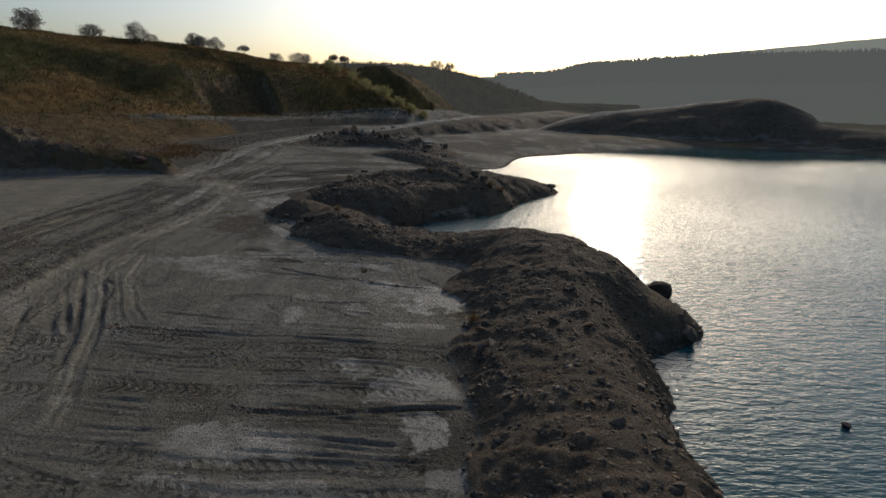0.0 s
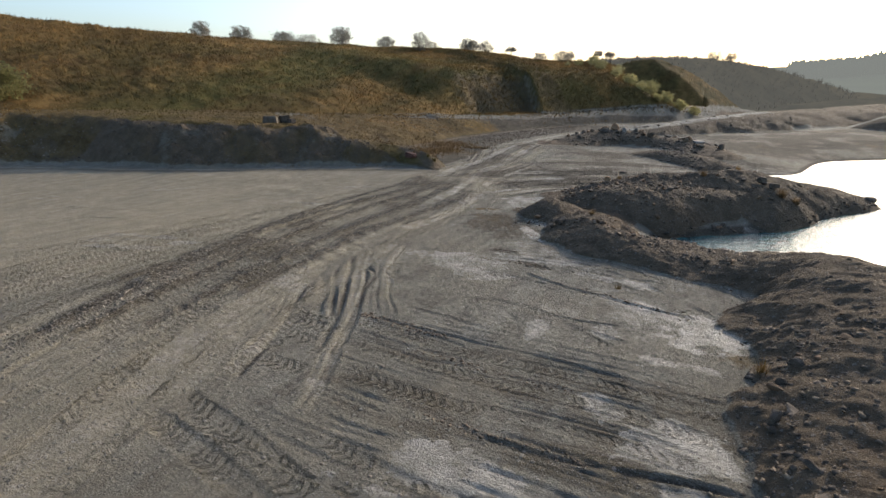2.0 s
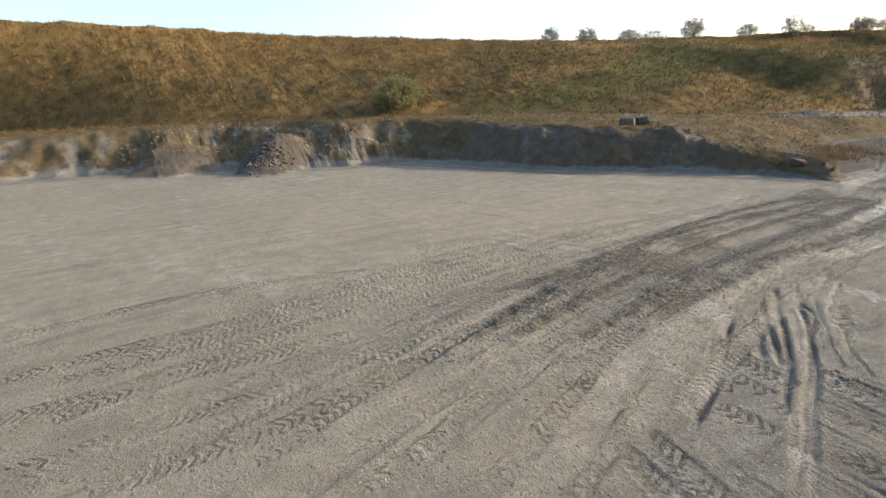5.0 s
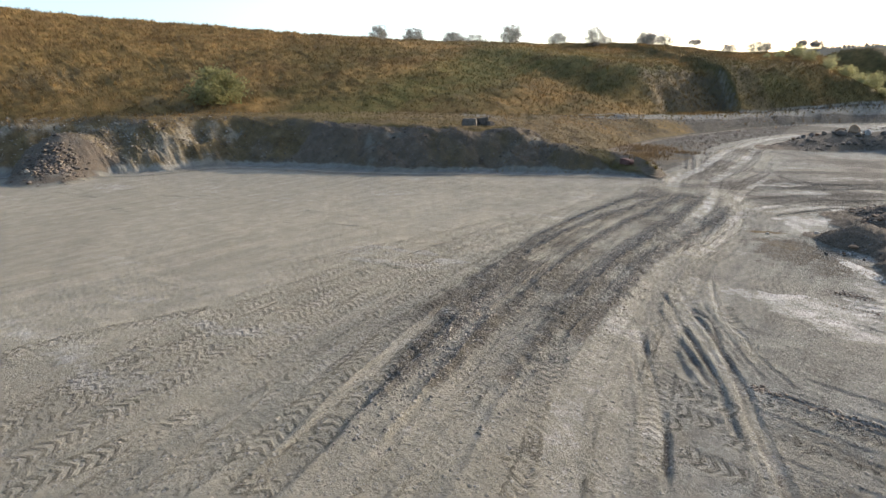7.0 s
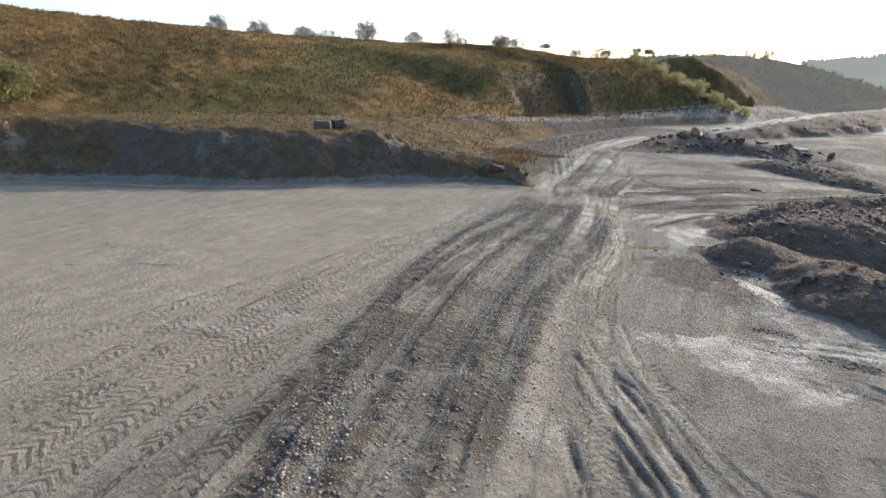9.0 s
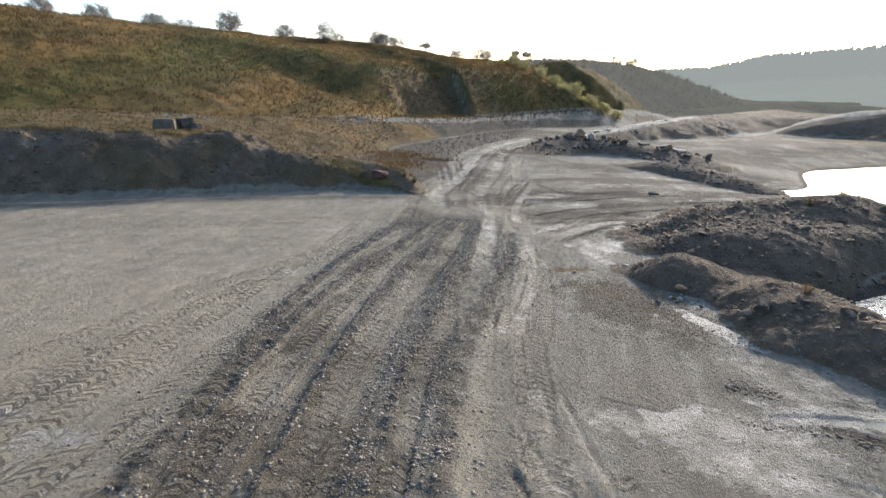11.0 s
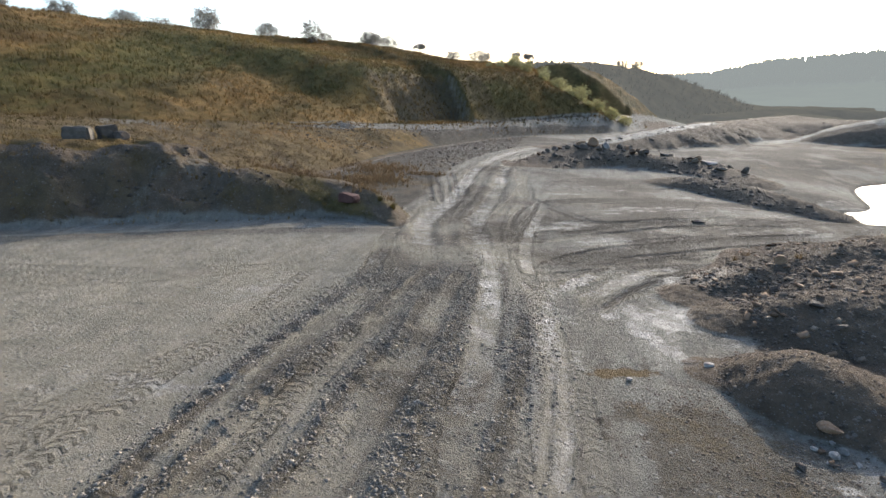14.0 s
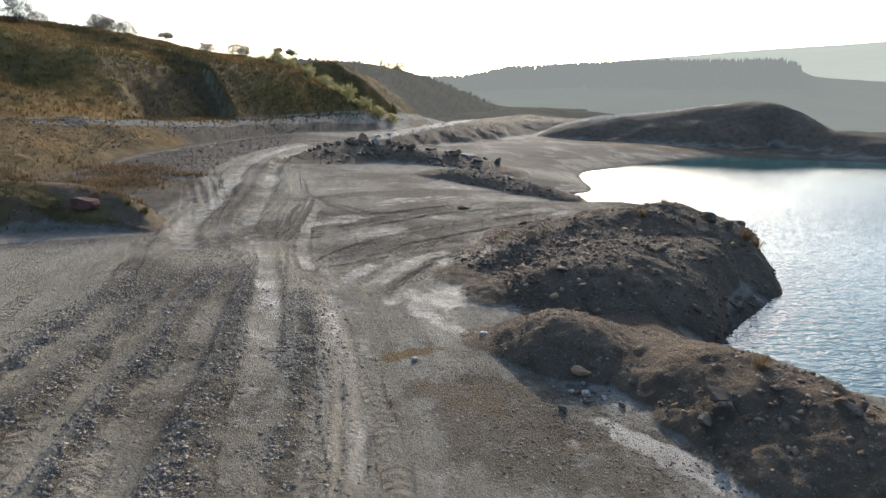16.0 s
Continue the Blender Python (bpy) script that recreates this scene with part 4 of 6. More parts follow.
for k in range(9):
    a, b = TR.uniform(-10, 8), TR.uniform(74, 104)
    rut(1.3, 0.15, 0.0, TR.choice((-0.7, -0.6, 0.4)), (a, b), (a + 6, b + TR.uniform(0, 3)), (a + 13, b + TR.uniform(1, 8)), (a + 22, b + TR.uniform(6, 14)))
for k in range(7):
    y = TR.uniform(15.5, 24)
    x = TR.uniform(-8, -5)
    rut(TR.choice((0.2, 0.35, 0.5)), TR.uniform(0.03, 0.06), TR.choice((0.0, 0.6)), TR.choice((-0.3, -0.2, 0.3)), (x, y), (x + 2.4, y - TR.uniform(-0.3, 0.7)), (x + 5.0, y - TR.uniform(0.2, 1.8)))


# churned crossing: wet smears, pale polished lanes and the sweep of tracks down to the lake
for k in range(5):
    o = 0.55 * k
    rut(0.5, 0.05, 0.9, (0.35, -0.45, 0.3, -0.3, 0.4)[k], (-13.0 + 0.3 * o, 36.4 - o), (-11.8 + 0.4 * o, 37.9 - 1.1 * o), (-10.0 + 0.5 * o, 40.0 - 1.2 * o), (-7.5 + 0.5 * o, 41.9 - 0.9 * o), (-4.6, 43.4 - 0.5 * o))
rut(0.3, 0.14, 0.0, -0.95, (-11.8, 34.0), (-10.8, 35.9), (-9.3, 38.0))
rut(0.22, 0.1, -1, -0.9, (-9.6, 38.0), (-6.8, 40.8), (-4.4, 42.7))
rut(0.26, 0.1, -1, -0.9, (-13.0, 36.6), (-11.8, 38.1), (-10.0, 40.2), (-7.5, 42.1), (-4.9, 43.6))
rut(0.22, 0.09, -1, -0.8, (-13.5, 38.1), (-11.2, 39.5), (-8.5, 41.4), (-6.1, 42.5))
rut(0.6, 0.03, 0.4, 0.7, (-12.4, 34.6), (-10.8, 37.1), (-8.9, 39.3), (-6.3, 41.6))
rut(1.0, 0.04, 0.0, 0.6, (-9.0, 45.5), (-6.0, 45.7), (-3.0, 47.0), (-0.8, 47.8))
rut(0.4, 0.08, 0.0, -0.85, (-14.2, 49.6), (-12.7, 47.1), (-11.6, 45.0))
rut(0.45, 0.08, 0.0, -0.85, (-14.6, 46.3), (-13.2, 45.6), (-11.9, 45.2))
rut(0.3, 0.08, 0.0, -0.8, (-15.2, 40.1), (-14.8, 44.4), (-14.5, 50.8))
rut(0.3, 0.08, 0.0, -0.8, (-15.3, 42.8), (-15.4, 46.2), (-15.1, 49.5))
rut(0.5, 0.05, 0.0, 0.75, (-14.1, 48.5), (-14.4, 43.7), (-14.4, 39.6), (-13.9, 36.3))
rut(0.8, 0.04, 0.0, 0.75, (-16.0, 42.4), (-15.9, 39.4), (-15.7, 37.2))
for k in range(4):
    rut(0.32, 0.1, -1, (-0.9, -0.7, 0.5, -0.8)[k], (-24.3 + 0.5 * k, 60.6 + 0.8 * k), (-21.9 + 0.45 * k, 53.5 + 0.6 * k), (-19.9 + 0.25 * k, 47.4 + 0.8 * k))
# the last lorry's smooth wheel line over all of them
rut(0.7, 0.05, 0.0, 0.6, (-8.9, 3), (-9.8, 6.6), (-10.5, 8.3), (-11.5, 10.9), (-12.3, 14.6), (-13.0, 19.1), (-13.6, 23.0), (-14.3, 26.4), (-14.5, 30.2), (-14.8, 33.1), (-15.3, 37.6), (-15.8, 41))
ground += dig + heap + 0.012 * lattice_noise(X, Y, 3.3, 34, 2) * np.minimum(-dig * 20, 1)

track_k *= mound < 0.2


def patch(cx, cy, rx, ry, turn=0.0, edge=0.35, seed=50):
    """soft ragged oval, 1 inside"""
    c, s = math.cos(radians(turn)), math.sin(radians(turn))
    ix = near(np.array([(cx, cy)]), 3.2 * max(rx, ry))
    dx, dy = X[ix] - cx, Y[ix] - cy
    r = np.hypot((dx * c + dy * s) / rx, (-dx * s + dy * c) / ry)
    out = np.zeros_like(X)
    out[ix] = step01(1 + edge, 1 - edge, r + 1.1 * lattice_noise(X[ix], Y[ix], 0.9, seed, 5, 0.75) + 0.4 * n_fine[ix])
    return out


silt = np.maximum.reduce([patch(-10.0, 33.9, 1.1, 0.65, 40, 0.2, 46), patch(-11.1, 34.1, 0.8, 0.5, 30, 0.2, 47), patch(-8.5, 37.7, 1.2, 0.75, 40, 0.2, 48), patch(-7.7, 38.7, 0.7, 0.4, 30, 0.2, 45), patch(-10.2, 32.0, 0.3, 0.9, 25, 0.2, 49), patch(-12.3, 36.6, 0.3, 1.2, -25, 0.2, 58)])
ground += (-0.03 - ground) * silt * step01(0.4, 0.1, mound) * 0.7

# ---- what covers the ground ----
onfloor = (toe_side * toe_d < 0.3) & (mound < 0.3)
strip = step01(3.0, 2.2, road_d + 0.3 * n_mid) * step01(41, 36, Y) * step01(8, 15, Y)
m_stone = np.maximum(windrow * 1.0, strip * (0.72 + 0.35 * n_mid)) * (0.85 + 0.4 * n_mid)
m_stone = np.maximum(m_stone, onfloor * step01(-9.6, -7.6, X) * step01(8.8, 10.2, Y) * step01(14.8, 13.8, Y) * (0.46 + 0.4 * lattice_noise(X * 0.25, Y, 1.4, 86, 4, 0.65)))
m_stone = np.maximum(m_stone, 0.62 * patch(-9.3, 27.4, 3.2, 1.9, -52, 0.5, 51))
m_stone = np.maximum(m_stone, 0.5 * patch(-9.0, 30.6, 1.2, 1.0, 0, 0.5, 84))
m_soil = np.clip(mound * 1.2, 0, 1) * np.where(Y > 80, 0.85, 1.0)
bankface = cliff * step01(0.05, 0.5, bank) * (1 - step01(0.86, 0.99, bank / np.maximum(rise, 0.1)))
tip = np.clip(mound, 0, 1) * (X < -18) * (X > -32) * (Y > 40) * (Y < 48)
share = bank / np.maximum(rise, 0.1)
m_soil = np.maximum(m_soil, bankface * (0.82 + 0.3 * lattice_noise(X, Y, 0.25, 52, 4) + 0.45 * lattice_noise(X, Y, 1.0, 53, 4, 0.7) + 0.12 * gully) * (0.78 + 0.22 * step01(-62, -52, X)))
m_soil = np.maximum(m_soil, cliff * step01(0.8, 0.9, share + 0.08 * n_mid) * (toe_side > 0) * (foot_side < 0))      # topsoil band
scree = (toe_side > 0) * (foot_side < 0) * step01(-0.05, 0.1, bank) * step01(-46, -38, X) * step01(100, 90, Y) * (1 - cliff)
m_soil = np.maximum(m_soil, scree * (1.2 + 0.4 * lattice_noise(X, Y, 0.3, 59, 4)))
m_soil *= 1 - 0.36 * step01(-50, -59, X) * (Y < 40)
face = step01(0.25, 0.7, cut) * step01(11.5, 8.5, up + 1.2 * wob)
m_soil = np.maximum(m_soil, face * step01(0, 0.5, up) * (1.0 + 0.4 * n_mid))
m_soil = np.maximum(m_soil, 0.45 * step01(SPUR_U + 26, SPUR_U + 4, foot_u) * step01(SPUR_U - 2, SPUR_U + 1, foot_u) * step01(8, 3, up + wob) * (hill * 1.0) * (1 + 0.6 * n_mid))
bank_back = (Y > 62) * (foot_side < 0) * (toe_side > 0) * step01(0.02, 0.2, bank) * step01(122, 112, Y)
m_soil *= 1 - bank_back
m_soil = np.maximum(m_soil, step01(112, 118, Y) * step01(150, 140, Y) * step01(-6, 4, X) * step01(60, 40, X) * 0.75)
m_soil = np.maximum(m_soil, 0.95 * patch(-5.6, 31.9, 2.2, 1.5, 0, 0.4, 85))
m_grass = np.where(hill, np.where(Y < 66, 1.0, step01(0.0, 0.6, up)), 0) * (1 - 0.5 * face)
backslope = step01(0.62, 0.35, toe_k) * step01(0.1, 0.6, bank) * (toe_side > 0)
m_grass = np.maximum(m_grass, backslope * (np.where(Y < 47, 0.75, 0.5) + 0.4 * n_mid) * step01(100, 74, Y))
m_grass = np.maximum(m_grass, 0.32 * step01(118, 135, Y) + 0.55 * step01(60, 90, X) * (Y > 85))
m_grass = np.maximum(m_grass, (0.22 + 0.3 * lattice_noise(X, Y, 0.1, 81, 4)) * np.clip(mound * 2, 0, 1) * (Y > 96) * (X > 12))
m_grass = np.maximum(m_grass, (Y > 56) * (foot_side < 0) * (toe_side > 0) * step01(84, 70, Y) * step01(0.05, 0.3, bank) * (0.82 + 0.5 * n_mid))
m_rust = backslope * (np.where(Y < 47, 0.45, 0.2) + 0.6 * n_mid) * step01(72, 58, Y)
turf = step01(0.955, 0.985, share) * (foot_side < 0) * (toe_side > 0) * step01(68, 60, Y)
m_grass = np.maximum(m_grass, turf)
m_rust = np.maximum(m_rust, turf * (0.5 + 0.5 * n_mid))
m_grass = np.maximum(m_grass, tip * (0.55 + 0.6 * n_mid))
m_rust = np.maximum(m_rust, 0.55 * patch(1.0, 16.2, 1.0, 0.9, 0, 0.5, 55) * (mound < 0.4))
m_rust = np.maximum(m_rust, bankface * (0.4 + 0.5 * lattice_noise(X, Y, 0.3, 56, 3) - 0.1 * gully))
m_rust = np.maximum(m_rust, 0.46 * patch(-9.6, 28.0, 1.9, 1.1, -45, 0.5, 57))
m_rust = np.maximum(m_rust, 0.75 * patch(-11.3, 30.4, 0.8, 0.3, 10, 0.5, 53))
m_rust = np.maximum(m_rust, np.where(hill, 0.62 * step01(0.0, 0.6, lattice_noise(X, Y, 0.12, 54, 4)) * step01(20, 6, up), 0))
right = step01(-9.5, -6.5, X + 0.12 * (Y - 20)) * onfloor
m_pale = right * step01(-0.25, 0.6, lattice_noise(X, Y, 0.28, 41, 4) + 0.5 * lattice_noise(X, Y, 1.2, 42, 3)) * 0.55 * step01(36, 28, Y) * step01(15.2, 17.5, Y)
for k, (cx, cy, rx, ry, turn, amount) in enumerate([(-3.9, 9.3, 1.3, 0.55, 0, 0.8), (-0.1, 17.6, 1.5, 1.2, -30, 0.85), (-0.2, 12.0, 1.0, 0.8, 0, 0.8), (0.0, 10.1, 0.6, 0.8, 0, 0.85), (-4.2, 15.8, 0.35, 0.7, 0, 0.7),
                                                   (-1.9, 12.6, 0.45, 0.6, 0, 0.75), (-7.6, 19.8, 2.2, 1.0, -10, 0.6), (-6.0, 22.0, 2.0, 0.5, 10, 0.7), (-8.6, 20.8, 1.8, 0.8, 10, 0.7), (-22.6, 17.5, 1.5, 0.3, 12, 0.6),
                                                   (-20.0, 17.3, 0.9, 0.35, 12, 0.7), (-7.4, 26.0, 0.3, 1.7, 38, 0.9), (-13.2, 44.2, 1.6, 0.4, 20, 0.6),
                                                   (-0.6, 11.2, 0.9, 0.5, 0, 0.8), (0.3, 8.6, 0.5, 0.4, 0, 0.8), (-3.3, 8.2, 1.8, 0.3, 0, 0.7), (-1.4, 18.6, 1.6, 0.4, -20, 0.75), (-0.6, 15.2, 0.9, 0.3, 0, 0.7), (-2.6, 16.4, 0.4, 0.5, 0, 0.7), (-3.2, 21.0, 1.6, 0.35, -10, 0.7)]):
    m_pale = np.maximum(m_pale, 1.1 * amount * patch(cx, cy, rx * 0.95, ry * 0.95, turn, 0.16, 60 + k) * onfloor)
m_pale = np.maximum(m_pale, onfloor * step01(0.2, 0.6, lattice_noise(X * 0.6 + Y * 0.4, Y - X * 0.5, 0.2, 43, 4)) * 0.42 * step01(3.0, 5.0, road_d))
m_pale = np.maximum(np.maximum(m_pale, rut_pale * (0.66 + 0.5 * n_mid)), silt * 0.82)
# two lanes swept pale by wheels beside the stone rows
for half, pts in ((0.29, [(-15.8, 40.5), (-15.5, 37.5), (-14.8, 33.6), (-14.65, 30.8), (-14.4, 27.5)]), (0.3, [(-13.4, 38.0), (-13.2, 35.4), (-13.0, 32.0), (-12.75, 29.6), (-12.6, 27.2), (-12.7, 24.6), (-12.9, 21.5)])):
    ln = spline(pts, 6)
    ix = near(ln, 2.0)
    d, _, u, _ = along(ln, X[ix], Y[ix])
    swept = step01(half + 0.16, half - 0.16, d + 0.25 * lattice_noise(X[ix], Y[ix], 0.7, 91, 4, 0.7)) * step01(0, 2.0, u) * step01(0, 5.0, u.max() - u)
    m_pale[ix] = np.maximum(m_pale[ix], swept * (0.62 + 0.45 * lattice_noise(X[ix], Y[ix], 0.8, 92, 4)))
    m_stone[ix] *= 1 - 0.8 * swept
benchroad = (foot_side < 0) * step01(0.2, 0.6, foot_d) * step01(2.6, 2.0, foot_d) * step01(64, 70, Y)
m_pale = np.maximum(m_pale, benchroad * 0.1)
m_pale = np.maximum(m_pale, step01(2.0, 1.4, road_d) * step01(84, 88, Y) * step01(114, 108, Y) * 0.62)
m_pale = np.maximum(m_pale, np.exp(-((spur_s + 0.1) / 0.4) ** 2) * step01(0.2, 0.8, up) * step01(8.5, 6.5, up) * 0.3 * hill)
m_dust_lit = np.exp(-((spur_s - 0.2) / 0.7) ** 2) * step01(9.0, 7.0, up) * 0.35 * hill
m_damp_shade = onfloor * step01(-0.1, 0.6, lattice_noise(X, Y, 0.22, 44, 4)) * 0.42 * step01(-14, -8, X)
m_damp_shade = np.maximum(m_damp_shade, onfloor * step01(35, 41, Y) * step01(75, 60, Y) * step01(-23, -19, X) * (0.52 + 0.5 * lattice_noise(X, Y, 0.3, 45, 4)))
hollow = step01(2.4, 3.6, road_d) * (road_side > 0) * step01(43, 46, Y) * step01(105, 95, Y) * (toe_side <= 0)
m_damp_shade = np.maximum(m_damp_shade, hollow * (0.8 + 0.5 * n_mid))
m_rust = np.maximum(m_rust, (Y > 44) * (foot_side < 0) * (toe_side > 0) * step01(82, 68, Y) * step01(0.05, 0.3, bank) * (0.6 + 0.5 * n_mid))
m_rust = np.maximum(m_rust, hollow * step01(76, 64, Y) * (0.32 + 0.5 * lattice_noise(X, Y, 0.25, 71, 4)))
beach = onfloor * step01(62, 74, Y) * step01(140, 120, Y) * (toe_side <= 0) * step01(-9, -3, X)
m_damp_shade = np.maximum(m_damp_shade, beach * (0.62 + 0.7 * lattice_noise(X * 0.7 + Y * 0.25, Y * 0.5 - X * 0.35, 0.35, 82, 5, 0.7)))
m_rust = np.maximum(m_rust, beach * (0.3 + 0.6 * lattice_noise(X, Y, 0.12, 83, 4)))
# embankment below the bench road set darker, with the same colour
m_damp_shade = np.maximum(m_damp_shade, bank_back * (1.0 + 0.4 * n_mid))
# dark of the ruts: damp smears, and shadow painted into the grooves
m_damp_shade = np.maximum(m_damp_shade, rut_dark * (0.8 + 0.6 * n_mid))
# darker patch of floor beside the berm
m_damp_shade = np.maximum(m_damp_shade, 0.62 * patch(0.4, 9.6, 0.9, 1.0, 0, 0.4, 80) * onfloor)
m_damp_shade = np.maximum(m_damp_shade, np.where(shore_d < 0.9, 0.9, 0) * np.where(wet, 1, step01(0.9, 0.1, shore_d)))
# darker strip of floor along the foot of the bank
m_damp_shade = np.maximum(m_damp_shade, 0.5 * step01(2.6, 0.6, toe_d) * (toe_side < 0) * (X < -20))
# dusty left floor, painted brighter still to imitate sunlight scattered back
m_dust_lit = m_dust_lit + onfloor * np.maximum(step01(-15.0, -19, X - 0.12 * (Y - 15)), step01(-8.5, -12, X) * step01(14, 7, Y)) * step01(44, 34, Y) * (0.75 + 0.3 * n_big)
m_dust_lit = np.maximum(m_dust_lit, np.minimum(rut_pale, 0.5))
streaky = lattice_noise(X * 0.3 - Y * 0.12, Y - X * 0.45, 0.8, 72, 4, 0.65)
midfloor = onfloor * step01(35, 39, Y) * step01(68, 58, Y) * step01(-15.5, -13.5, X)
m_pale = np.maximum(m_pale, midfloor * 0.62 * step01(0.12, 0.5, streaky))
m_damp_shade = np.maximum(m_damp_shade, midfloor * 0.85 * step01(0.05, -0.4, streaky))
m_damp_shade = np.maximum(m_damp_shade, onfloor * step01(-16.5, -19, X) * step01(42, 36, Y) * 0.45 * step01(0.1, 0.55, lattice_noise(X * 0.25 + Y * 0.1, Y - X * 0.22, 0.7, 76, 5, 0.7)))
m_dust_lit = np.maximum(m_dust_lit, bankface * (0.3 + 0.6 * step01(-50, -58, X)))
m_pale = np.maximum(m_pale, onfloor * step01(24, 27, Y) * step01(38, 34, Y) * step01(-14.5, -13, X) * 0.62 * step01(-0.05, 0.4, lattice_noise(X, Y, 0.5, 74, 5, 0.7)))
m_rust = np.maximum(m_rust, (X < -50) * (Y < 40) * step01(0.2, 0.8, bank) * (0.62 + 0.6 * lattice_noise(X, Y, 0.6, 75, 4)) * (foot_side < 0))
m_pale = np.maximum(m_pale, onfloor * step01(-17, -20, X) * step01(40, 34, Y) * 0.6 * step01(0.1, 0.6, lattice_noise(X * 0.22 + Y * 0.12, Y - X * 0.25, 0.6, 73, 5, 0.65)))
m_across = step01(-10.5, -8.5, X) * step01(7.5, 8.5, Y) * step01(15, 14, Y)
KNOLL_TRACK = spline([(12, 104), (17, 110), (21.5, 113.0), (26, 112.2), (31, 111.6), (38, 112.4), (48, 113), (56, 113)], 6)
ix = near(KNOLL_TRACK, 6.0)
knoll_d = along(KNOLL_TRACK, X[ix], Y[ix])[0]
upper = np.zeros_like(X)
upper[ix] = step01(1.9, 1.2, knoll_d + 0.5 * n_mid[ix])
m_pale = np.maximum(m_pale, 0.42 * upper)
haul = step01(2.2, 1.6, road_d) * step01(80, 86, Y) * step01(114, 108, Y)
for mask in (m_soil, m_rust, m_stone, m_damp_shade):
    mask *= 1 - 0.9 * np.maximum(np.maximum(benchroad, upper), haul)
m_grass *= 1 - 0.9 * np.maximum(benchroad, haul)
spur = np.exp(-(spur_s / 0.55) ** 2) * step01(8.5, 6.5, up) * hill
for mask in (m_grass, m_rust, m_soil):
    mask *= 1 - 0.45 * spur


def sheet(name, z, label, category, kind, material, masks):
    ny, nx = SHAPE
    me = bpy.data.meshes.new(name)
    i = np.arange(nx * ny).reshape(ny, nx)
    quads = np.stack([i[:-1, :-1], i[:-1, 1:], i[1:, 1:], i[1:, :-1]], -1).reshape(-1, 4)
    me.vertices.add(nx * ny)
    me.vertices.foreach_set("co", np.stack([X, Y, z], -1).ravel().astype(np.float32))
    me.loops.add(quads.size)
    me.loops.foreach_set("vertex_index", quads.ravel().astype(np.int32))
    me.polygons.add(len(quads))
    me.polygons.foreach_set("loop_start", np.arange(0, quads.size, 4, dtype=np.int32))
    me.polygons.foreach_set("use_smooth", np.ones(len(quads), bool))
    me.update(calc_edges=True)
    for key, v in masks.items():
        a = me.attributes.new(key, 'FLOAT', 'POINT')
        a.data.foreach_set("value", np.clip(v, 0, 1).astype(np.float32))
    a = me.attributes.new("track", 'FLOAT_VECTOR', 'POINT')
    a.data.foreach_set("vector", np.stack([track_u, track_v, track_k], -1).ravel().astype(np.float32))
    for m in material:
        me.materials.append(m)
    # beyond 138 m the faces take the materials with haze emission
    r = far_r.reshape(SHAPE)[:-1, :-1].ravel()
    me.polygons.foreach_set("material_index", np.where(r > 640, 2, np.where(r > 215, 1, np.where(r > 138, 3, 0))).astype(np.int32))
    return tagged(new(name, me), label, category, "", kind)


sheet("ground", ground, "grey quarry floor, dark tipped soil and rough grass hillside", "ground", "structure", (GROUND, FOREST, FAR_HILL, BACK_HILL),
      {"stone": m_stone, "soil": m_soil, "grass": m_grass, "rust": m_rust, "pale": m_pale, "damp": m_damp_shade, "dust": m_dust_lit, "across": m_across})


GRID_Z = ground.reshape(SHAPE)


def value(grid, x, y):
    """the grid's value near a place"""
    return grid.reshape(SHAPE)[int(np.clip(np.searchsorted(GY, y), 0, len(GY) - 1)), int(np.clip(np.searchsorted(GX, x), 0, len(GX) - 1))]


def height(x, y):
    """ground height at a place, from the sheet's grid"""
    i, j = int(np.clip(np.searchsorted(GX, x) - 1, 0, len(GX) - 2)), int(np.clip(np.searchsorted(GY, y) - 1, 0, len(GY) - 2))
    fx, fy = (x - GX[i]) / (GX[i + 1] - GX[i]), (y - GY[j]) / (GY[j + 1] - GY[j])
    z = GRID_Z
    return float((z[j, i] * (1 - fx) + z[j, i + 1] * fx) * (1 - fy) + (z[j + 1, i] * (1 - fx) + z[j + 1, i + 1] * fx) * fy)


def part(name, bm, material, parent=None, label="", smooth=False):
    me = bpy.data.meshes.new(name)
    bm.to_mesh(me)
    bm.free()
    if smooth:
        me.polygons.foreach_set("use_smooth", np.ones(len(me.polygons), bool))
    me.materials.append(material)
    ob = new(name, me)
    ob.parent = parent
    if label:
        ob["label"] = label
    return ob


# the lake
bm = bmesh.new()
bmesh.ops.create_grid(bm, x_segments=4, y_segments=4, size=1)
for v in bm.verts:
    v.co = Vector((78 + v.co.x * 85, 10 + v.co.y * 92, WATER_Z))
tagged(part("water", bm, WATER), "wind-rippled blue-green lake water in the quarry", "water", "", "structure")

# ---- stones, blocks, plants and other things ----
def rock_bm(seed, squash=0.7, cuts=2, rough=0.22):
    """an angular broken stone about 1 across, its foot at -0.3"""
    rng = random.Random(seed)
    bm = bmesh.new()
    bmesh.ops.create_icosphere(bm, subdivisions=cuts, radius=0.5)
    planes = [Vector((rng.gauss(0, 1), rng.gauss(0, 1), rng.gauss(0, 0.8))).normalized() for _ in range(9)]
    offs = [rng.uniform(0.2, 0.4) for _ in planes]
    sx, sy = rng.uniform(0.85, 1.2), rng.uniform(0.7, 1.0)
    for v in bm.verts:
        for n, o in zip(planes, offs):
            k = v.co.dot(n)
            if k > o:
                v.co -= n * (k - o)
        v.co += Vector(noise.noise_vector(v.co * 3.1 + Vector((seed * 7.3, 0, 0)))) * rough * 0.14
        v.co = Vector((v.co.x * sx, v.co.y * sy, v.co.z * squash))
    return bm


ROCKS = []
